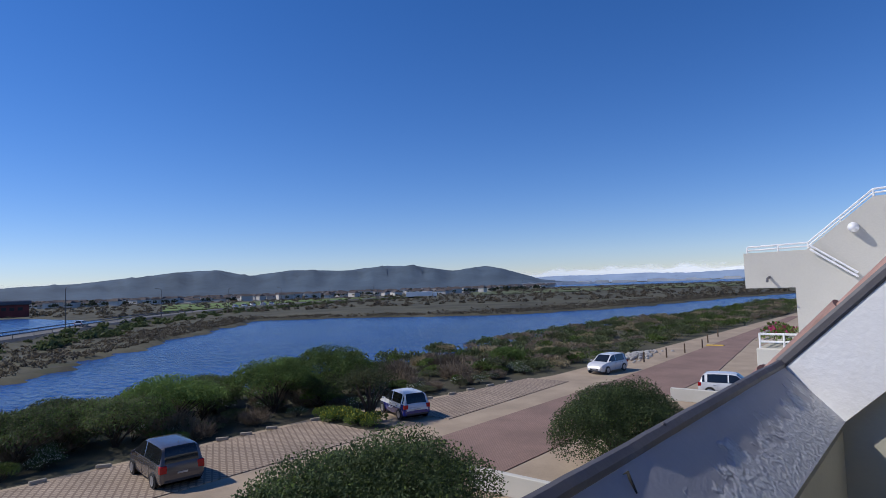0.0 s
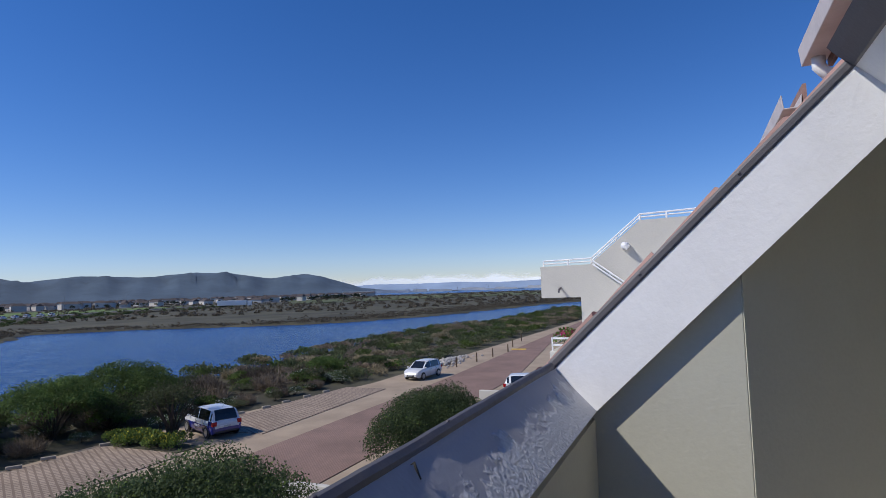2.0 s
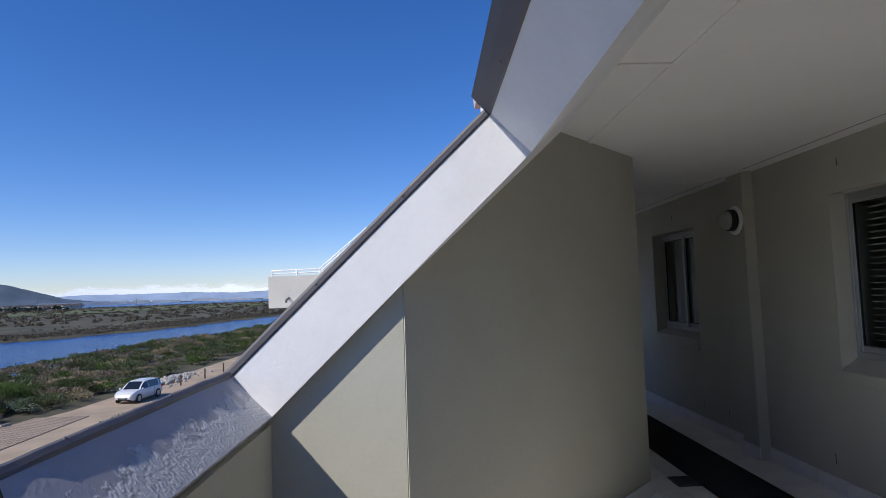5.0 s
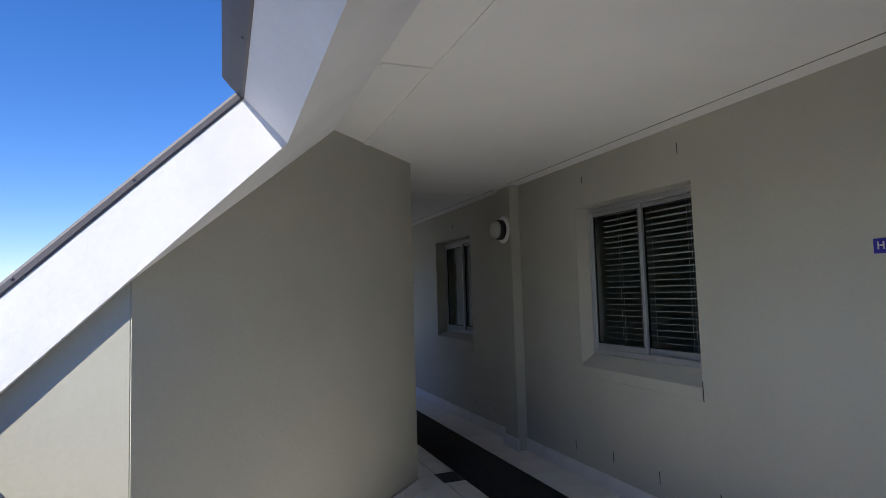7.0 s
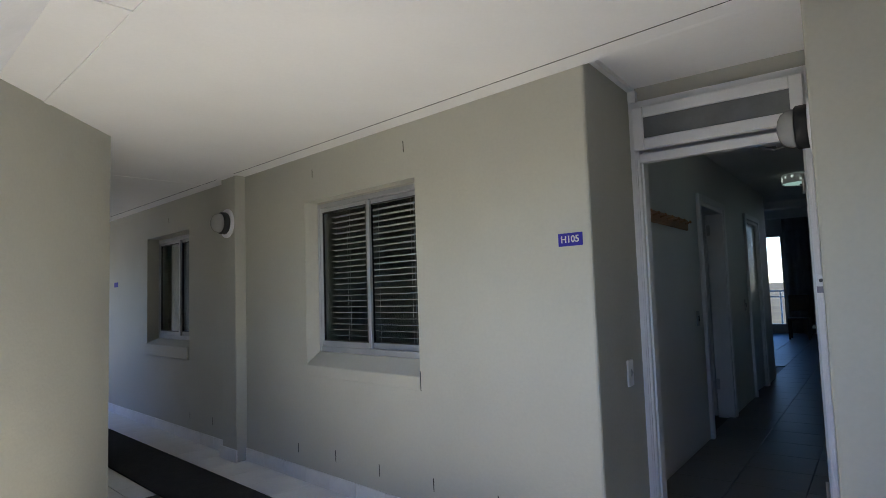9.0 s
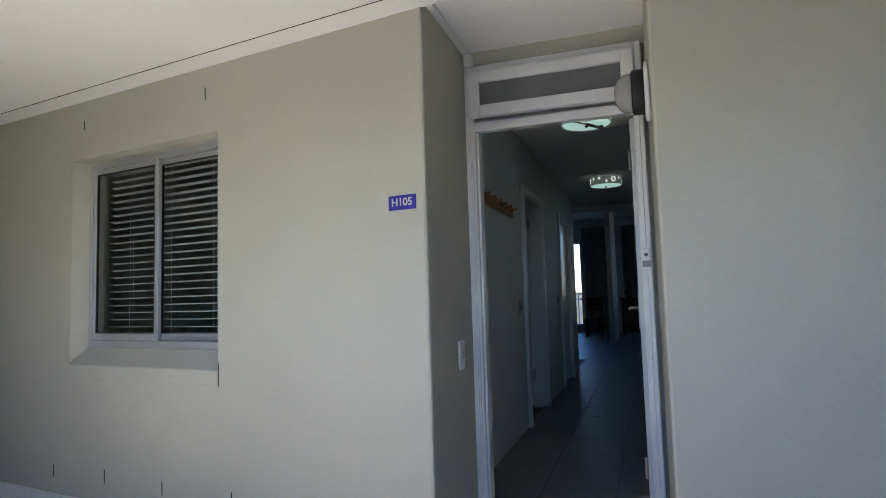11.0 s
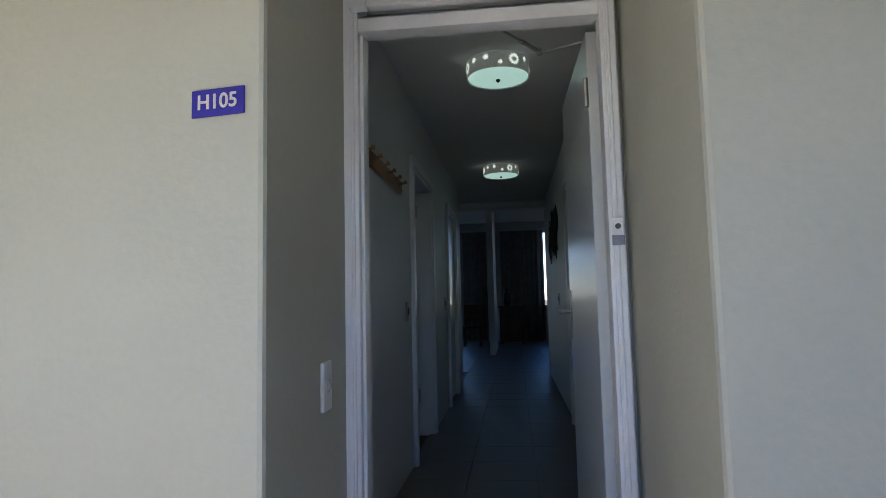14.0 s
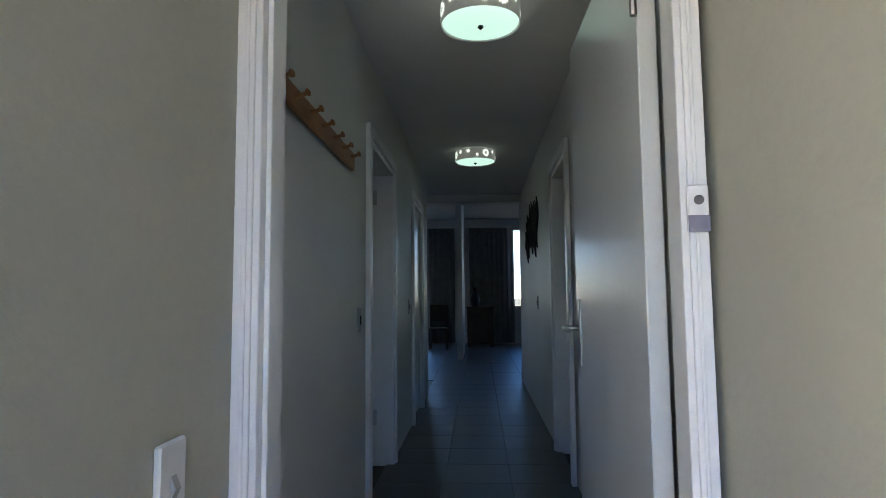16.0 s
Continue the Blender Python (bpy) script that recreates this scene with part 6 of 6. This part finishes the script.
    for x in (-L * 0.315, L * 0.315):
        for s in (-1, 1):
            mm = Matrix.Translation((x, s * (hw - 0.165), 0.30)) @ Matrix.Rotation(radians(-90 * s), 4, "X")
            bm = bmesh.new()
            add_lathe(bm, [(0.20, 0.0), (0.285, 0.01), (0.30, 0.05), (0.30, 0.15), (0.285, 0.19), (0.21, 0.20)], mm, 24)
            t = obj("tyre", bm, M_tyre, e, smooth=True)
            bm = bmesh.new()
            add_lathe(bm, [(0.20, 0.19), (0.21, 0.208), (0.192, 0.213), (0.18, 0.203), (0.06, 0.204), (0.02, 0.216)], mm, 20)
            for k in range(6):
                add_box(bm, 0.03, -0.02, 0.202, 0.188, 0.02, 0.214, mm @ Matrix.Rotation(k * math.pi / 3, 4, "Z"))
            obj("rim", bm, M_rim, e)
            bm = bmesh.new()
            add_lathe(bm, [(0.34, 0.15), (0.345, 0.195), (0.30, 0.196), (0.29, 0.15)], mm, 24)
            obj("wheel_arch", bm, M_trimgrey, e)
    for s in (-1, 1):
        box("tail_lamp", -L / 2 + 0.005, min(s * hw * 0.66, s * hw * 0.975), 0.66, -L / 2 + 0.22, max(s * hw * 0.66, s * hw * 0.975), belt - 0.02, M_tail, e, bevel=0.03)
    bm = bmesh.new()
    for s in (-1, 1):
        add_box(bm, L / 2 - 0.32, s * hw * 0.52, 0.58, L / 2 - 0.06, s * (hw * 0.86), 0.70)
    obj("head_lamp", bm, M_headlamp, e, bevel=0.03)
    bm = bmesh.new()
    add_box(bm, L / 2 - 0.05, -hw * 0.45, 0.33, L / 2 + 0.012, hw * 0.45, 0.47)
    add_box(bm, -L / 2 - 0.03, -hw * 0.80, 0.30, -L / 2 + 0.1, hw * 0.80, 0.40)
    obj("bumper", bm, M_trimgrey, e, bevel=0.015)
    bm = bmesh.new()
    add_box(bm, -L / 2 - 0.012, -0.20, 0.60, -L / 2 + 0.05, 0.20, 0.67)
    add_box(bm, L / 2 - 0.02, -0.24, 0.40, L / 2 + 0.018, 0.24, 0.47)
    obj("number_plate", bm, M_alu, e)
    bm = bmesh.new()
    for s in (-1, 1):
        add_box(bm, L * 0.22, s * (hw + 0.0), belt - 0.02, L * 0.22 + 0.09, s * (hw + 0.15), belt + 0.11)
    obj("mirror", bm, body_mat, e, bevel=0.03)
    bm = bmesh.new()
    for s in (-1, 1):
        for x in (0.02, -L * 0.22):
            add_box(bm, x - 0.16, s * hw, 0.76, x - 0.02, s * (hw + 0.025), 0.785)
            add_box(bm, x + 0.10, s * hw * 0.99, 0.28, x + 0.106, s * (hw + 0.003), 0.88)
    obj("door_handle", bm, M_trimgrey, e)
    return tagged(e, label, "car", group="cars parked by the road")


PG = G + 0.05
P_grey, P_white, P_blue, P_red = paint("grey_paint", (0.10, 0.088, 0.085), 0.35), paint("white_paint", (0.62, 0.62, 0.63)), paint("blue_paint", (0.012, 0.02, 0.17)), paint("red_paint", (0.22, 0.012, 0.015))
car(Matrix.Translation((-27.1, 11.6, PG)) @ Matrix.Rotation(radians(173), 4, "Z"), P_grey, P_grey, "dark grey compact people carrier parked in a bay", 4.5, 1.80, 1.68, True)
car(Matrix.Translation((-26.9, 26.1, PG)) @ Matrix.Rotation(radians(158), 4, "Z"), P_white, P_blue, "white and blue hatchback parked in a bay", 4.15, 1.72, 1.54)
car(Matrix.Translation((-23.6, 47.6, PG)) @ Matrix.Rotation(radians(-96), 4, "Z"), P_white, P_white, "white hatchback parked on the verge", 4.1, 1.7, 1.5)
car(Matrix.Translation((-12.0, 41.3, PG)) @ Matrix.Rotation(radians(8), 4, "Z"), P_white, P_white, "white hatchback parked behind a low wall", 3.9, 1.68, 1.5)
car(Matrix.Translation((-13.6, 30.2, PG)) @ Matrix.Rotation(radians(0), 4, "Z"), P_red, P_red, "red car parked behind the shrub", 3.9, 1.68, 1.5)

# low boundary walls
for x0, y0, x1, y1, hh in ((-15.55, 18.0, -11, 18.25, 0.95), (-14.9, 38.2, -11, 38.45, 0.95)):
    o = box("low_wall", x0, y0, G, x1, y1, G + hh * 0.85, M_block, bevel=0.03)
    tagged(o, "low white plastered boundary wall", "wall", group="low walls by the road")

# wheel stops at the head of the bays
bm = bmesh.new()
add_prism(bm, [(-0.09, 0), (0.09, 0), (0.065, 0.15), (-0.065, 0.15)], "y", -0.32, 0.32)
st0 = tagged(obj("wheel_stop", bm, mat("concrete_stop", (0.36, 0.31, 0.24), 0.9, 0.15, 4, 40, 0.3), bevel=0.015), "pale concrete wheel stop at the head of a bay", "wheel stop", group="wheel stops along the bays")
spots = [(-30.75, 7.9), (-30.8, 10.5), (-30.85, 13.0), (-30.7, 16.25), (-30.6, 17.6), (-30.6, 19.2), (-30.2, 22.0), (-29.0, 28.5), (-28.8, 30.5), (-28.4, 32.6), (-28.3, 34.6), (-28.1, 36.8), (-27.9, 39.0)]
st0.matrix_world = pose(spots[0][0], spots[0][1], G + 0.05)
for x, y in spots[1:]:
    copy_thing(st0, pose(x, y, G + 0.05, 0, 0, x * 7))
# bollards
bm = bmesh.new()
add_tube(bm, [(0, 0, 0), (0, 0, 0.95), (0, 0, 1.0)], [0.075, 0.07, 0.03], 10)
bo = tagged(obj("wooden_post", bm, mat("post_wood", (0.11, 0.075, 0.05), 0.9, 0.3, 4, 40, 0.3), smooth=False), "short weathered wooden post by the road", "post", group="wooden posts along the verge")
spots = [(-23.2, 54.6), (-22.6, 58.8), (-22.3, 63.2), (-22.0, 68), (-23.2, 74), (-24.3, 82)]
bo.matrix_world = pose(*spots[0], G)
for x, y in spots[1:]:
    copy_thing(bo, pose(x, y, G))
# gravel heap and yellow hump line
bm = bmesh.new()
rr = random.Random(3)
for i in range(240):
    a, r = rr.uniform(0, 6.28), abs(rr.gauss(0, 1))
    bmesh.ops.create_icosphere(bm, subdivisions=1, radius=rr.uniform(0.08, 0.22), matrix=Matrix.Translation((-25.4 + r * 0.9 * math.cos(a), 58 + r * 3.4 * math.sin(a), G + max(0.02, 0.4 - 0.22 * r))))
tagged(obj("gravel_heap", bm, mat("grey_gravel", (0.36, 0.34, 0.32), 0.95, 0.25, 2, 20, 0.3)), "heap of pale grey gravel on the verge", "gravel", kind="stuff")
bm = bmesh.new()
add_prism(bm, [(-0.5, 0), (-0.25, 0.07), (0.25, 0.07), (0.5, 0)], "x", -0.9, 0.9)
hump = obj("speed_hump", bm, mat("yellow_line", (0.50, 0.33, 0.06), 0.9, 0.2, 3, 30, 0.1))
hump.matrix_world = pose(-21.5, 71.0, PG - 0.004, 0, 0, 5)
tagged(hump, "yellow painted speed hump across the road", "speed hump")

# things on the causeway: lorry, cars, lamp posts
tr = empty("lorry")
tx, ty = polar(42.7, 395)
tm = Matrix.Translation((tx, ty, G + 0.8)) @ Matrix.Rotation(radians(35), 4, "Z")
box("trailer", -11, -1.3, 1.1, 6.5, 1.3, 4.2, M_trimwhite, tr, bevel=0.1, m=tm)
box("cab", 7.0, -1.25, 0.7, 9.6, 1.25, 3.6, M_trimwhite, tr, bevel=0.2, m=tm)
bm = bmesh.new()
for x in (-9, -7.6, -6.2, 5, 8.6):
    for s in (-1, 1):
        add_lathe(bm, [(0.3, 0), (0.5, 0.02), (0.5, 0.28), (0.3, 0.3)], tm @ Matrix.Translation((x, s * 1.1, 0.5)) @ Matrix.Rotation(radians(90), 4, "X"), 14)
obj("wheel", bm, M_tyre, tr)
tagged(tr, "long white lorry on the distant road", "lorry")
far_car = car(Matrix.Translation((-158, 51, G + 1.27)) @ Matrix.Rotation(radians(140), 4, "Z"), P_white, P_white, "white car on the causeway road")
for y, k in ((150, 0), (158, 1), (166, 0), (176, 1), (185, 0)):
    x = float(np.interp(y, ROAD_Y, ROAD_X))
    copy_thing(far_car, pose(x, y, G + 1.27, 0, 0, 122))
bm = bmesh.new()
add_tube(bm, [(0, 0, 0), (0, 0, 9.6), (0.5, 0, 10), (1.6, 0, 10.1)], [0.11, 0.07, 0.06, 0.05], 8)
add_box(bm, 1.5, -0.12, 10.04, 2.2, 0.12, 10.16)
lp = tagged(obj("street_lamp", bm, M_asphalt), "tall grey street lamp along the causeway", "street lamp", group="street lamps along the causeway")
spots = [(y, float(np.interp(y, ROAD_Y, ROAD_X)) + 5) for y in (44, 90, 140, 190, 240, 290)]
lp.matrix_world = pose(spots[0][1], spots[0][0], G + 0.4)
for y, x in spots[1:]:
    copy_thing(lp, pose(x, y, G + 0.4, 0, 0, y * 3))
for az, dist in ((33, 420), (30, 480), (26, 430), (22, 520), (19, 470), (36, 520)):
    x, y = polar(az, dist)
    copy_thing(lp, pose(x, y, G, 0, 0, az * 9))
# guard rail along the causeway
bm = bmesh.new()
ys = np.linspace(0, 110, 45)
line = [(float(np.interp(y, ROAD_Y, ROAD_X)) - 3.9, float(y), G + 1.95) for y in ys]
add_tube(bm, line, 0.12, 5)
line2 = [(p[0] + 9.2, p[1], p[2]) for p in line]
add_tube(bm, line2, 0.10, 5)
for p in line[::2] + line2[::2]:
    add_tube(bm, [(p[0], p[1], G + 0.4), p], 0.07, 4)
tagged(obj("guard_rail", bm, M_flash), "grey metal guard rails along the causeway", "guard rail")

# ---- roof tiles, gutters ----
M_gutter = mat("pale_gutter", (0.55, 0.50, 0.48), 0.5, 0.08, 5, 50, 0.1)


def roof_tile_mesh():
    bm = bmesh.new()
    n, w, L, t = 8, 0.13, 0.42, 0.014
    rows = []
    for s, dz in ((0.0, 0.0), (1.0, 0.018)):
        ring = []
        for k in range(n + 1):
            a = math.pi * k / n
            ring.append((w * -math.cos(a), s * L, dz + 0.055 * math.sin(a)))
        ring2 = [(x * 0.86, y, z - t) for x, y, z in ring][::-1]
        rows.append([bm.verts.new(p) for p in ring + ring2])
    m = len(rows[0])
    for k in range(m):
        bm.faces.new((rows[0][k], rows[0][(k + 1) % m], rows[1][(k + 1) % m], rows[1][k]))
    bm.faces.new(rows[0])
    bm.faces.new(rows[1][::-1])
    bmesh.ops.recalc_face_normals(bm, faces=bm.faces)
    me = bpy.data.meshes.new("roof_tile")
    bm.to_mesh(me)
    bm.free()
    me.materials.append(M_terracotta)
    return me


tile_me = roof_tile_mesh()
roof_end = bpy.data.objects["wall_roof_end"]
SL = math.atan2(O2[1] - O1[1], O2[0] - O1[0])
# local axes on the slope: x along the building, y up the slope, z out of the roof
AX = Matrix(((0, math.cos(SL), -math.sin(SL), 0), (-1, 0, 0, 0), (0, math.sin(SL), math.cos(SL), 0), (0, 0, 0, 1)))
for i in range(12):
    for j in range(8):
        s = -0.55 + j * 0.36
        p = Vector((O1[0] + s * math.cos(SL), YE + 0.30 + i * 0.27, O1[1] + s * math.sin(SL))) + Vector((-math.sin(SL), 0, math.cos(SL))) * -0.010
        o = new("roof_tile", tile_me)
        o.parent = roof_end
        o.matrix_world = Matrix.Translation(p) @ AX


def gutter(y0, y1, x, z, label):
    """A box gutter along the eave above, with a short outlet bend at its far end."""
    e = empty("roof_gutter")
    bm = bmesh.new()
    add_prism(bm, [(x - 0.06, z), (x + 0.05, z), (x + 0.06, z + 0.09), (x + 0.05, z + 0.09), (x + 0.042, z + 0.01), (x - 0.052, z + 0.01), (x - 0.062, z + 0.1), (x - 0.07, z + 0.1)], "y", y0, y1)
    obj("trough", bm, M_gutter, e, bevel=0.003)
    bm = bmesh.new()
    yy = y1 - 0.12
    add_tube(bm, [(x, yy, z + 0.01), (x, yy, z - 0.05), (x + 0.03, yy, z - 0.09), (x + 0.12, yy, z - 0.11), (x + 0.16, yy, z - 0.13), (x + 0.17, yy, z - 0.2)], 0.034, 12)
    obj("outlet", bm, M_trimwhite, e, smooth=True)
    bm = bmesh.new()
    add_prism(bm, [(x + 0.062, z - 0.02), (x + 0.085, z - 0.02), (x + 0.085, z + 0.16), (x + 0.062, z + 0.16)], "y", y0, y1)
    obj("fascia", bm, M_terracotta, e)
    return tagged(e, label, "gutter", group="gutters along the upper roof")


gutter(1.9, 3.35, -0.080, 2.63, "pale box gutter with a bent white outlet")
gutter(4.2, 6.2, -0.07, 2.62, "pale box gutter with a bent white outlet")

# ---- floor tiles ----
def tile_mesh(w, l, t):
    bm = bmesh.new()
    add_box(bm, 0, 0, 0, w, l, t)
    bmesh.ops.bevel(bm, geom=[e for e in bm.edges if all(v.co.z > t / 2 for v in e.verts)], offset=0.002, segments=1, affect="EDGES")
    bmesh.ops.recalc_face_normals(bm, faces=bm.faces)
    me = bpy.data.meshes.new("tile")
    bm.to_mesh(me)
    bm.free()
    return me


ft = tile_mesh(0.326, 0.326, 0.008)
ft.materials.append(M_tile)
PITCH = 0.33
for i in range(4):
    for j in range(30):
        o = new("tile", ft)
        o.parent = floor
        o.location = (0.975 + i * PITCH, 1.9 + j * PITCH, -0.0085)
bm = bmesh.new()
for i in range(11):
    for j in range(40):
        x, y = 0.975 + 3 * PITCH - i * PITCH, 1.9 + 6 * PITCH - j * PITCH
        if not (i < 4 and y > 1.89) and x > -1.2:
            add_box(bm, x, y, -0.0085, x + 0.326, y + 0.326, -0.0005)
for i in range(3):
    add_box(bm, 2.302 + i * PITCH, 0.36, -0.0085, 2.302 + i * PITCH + 0.326, 0.82, -0.0005)
    add_box(bm, 2.302 + i * PITCH, 0.825, -0.0085, 2.302 + i * PITCH + 0.326, 1.29, -0.0005)
o = obj("tile_field", bm, M_tile, floor)
tagged(o, kind="stuff")
# skirting tiles along the facade and the skewed wall
sk = tile_mesh(0.012, 0.296, 0.102)
sk.materials.append(M_tile)
fac = bpy.data.objects["wall_facade"]
y = 1.23
while y < 11.6:
    if not (4.20 < y < 4.78):
        o = new("skirting_tile", sk)
        o.parent = fac
        o.location = (FX - 0.012, y, 0.0)
    y += 0.30
for k, (x, yy, r) in enumerate(((2.193, PY0 - 0.015, 0), (FX - 0.012, 4.23, 0))):
    o = new("skirting_tile", sk)
    o.parent = fac
    o.matrix_world = pose(x, yy, 0.0, 0, 0, r)
ang = math.degrees(math.atan2(d_wall.y, d_wall.x))
for k in range(8):
    p = A + d_wall.normalized() * (0.02 + k * 0.30) - Vector((-d_wall.y, d_wall.x)).normalized() * 0.012
    o = new("skirting_tile", sk)
    o.parent = bpy.data.objects["wall_skew"]
    o.matrix_world = pose(p.x, p.y, 0.0, 0, 0, ang - 90)

# hall tiles
ht = tile_mesh(0.396, 0.396, 0.01)
ht.materials.append(M_halltile)
for i in range(33):
    for j in range(8):
        u, v = -0.02 + i * 0.4, -1.0 + j * 0.4
        if (u > 6.6 or -0.97 < v < 0.6) and (u > 5.2 or v < 0.6):
            o = new("tile", ht)
            o.parent = hf
            o.location = (u, v, FZ - 0.0125)
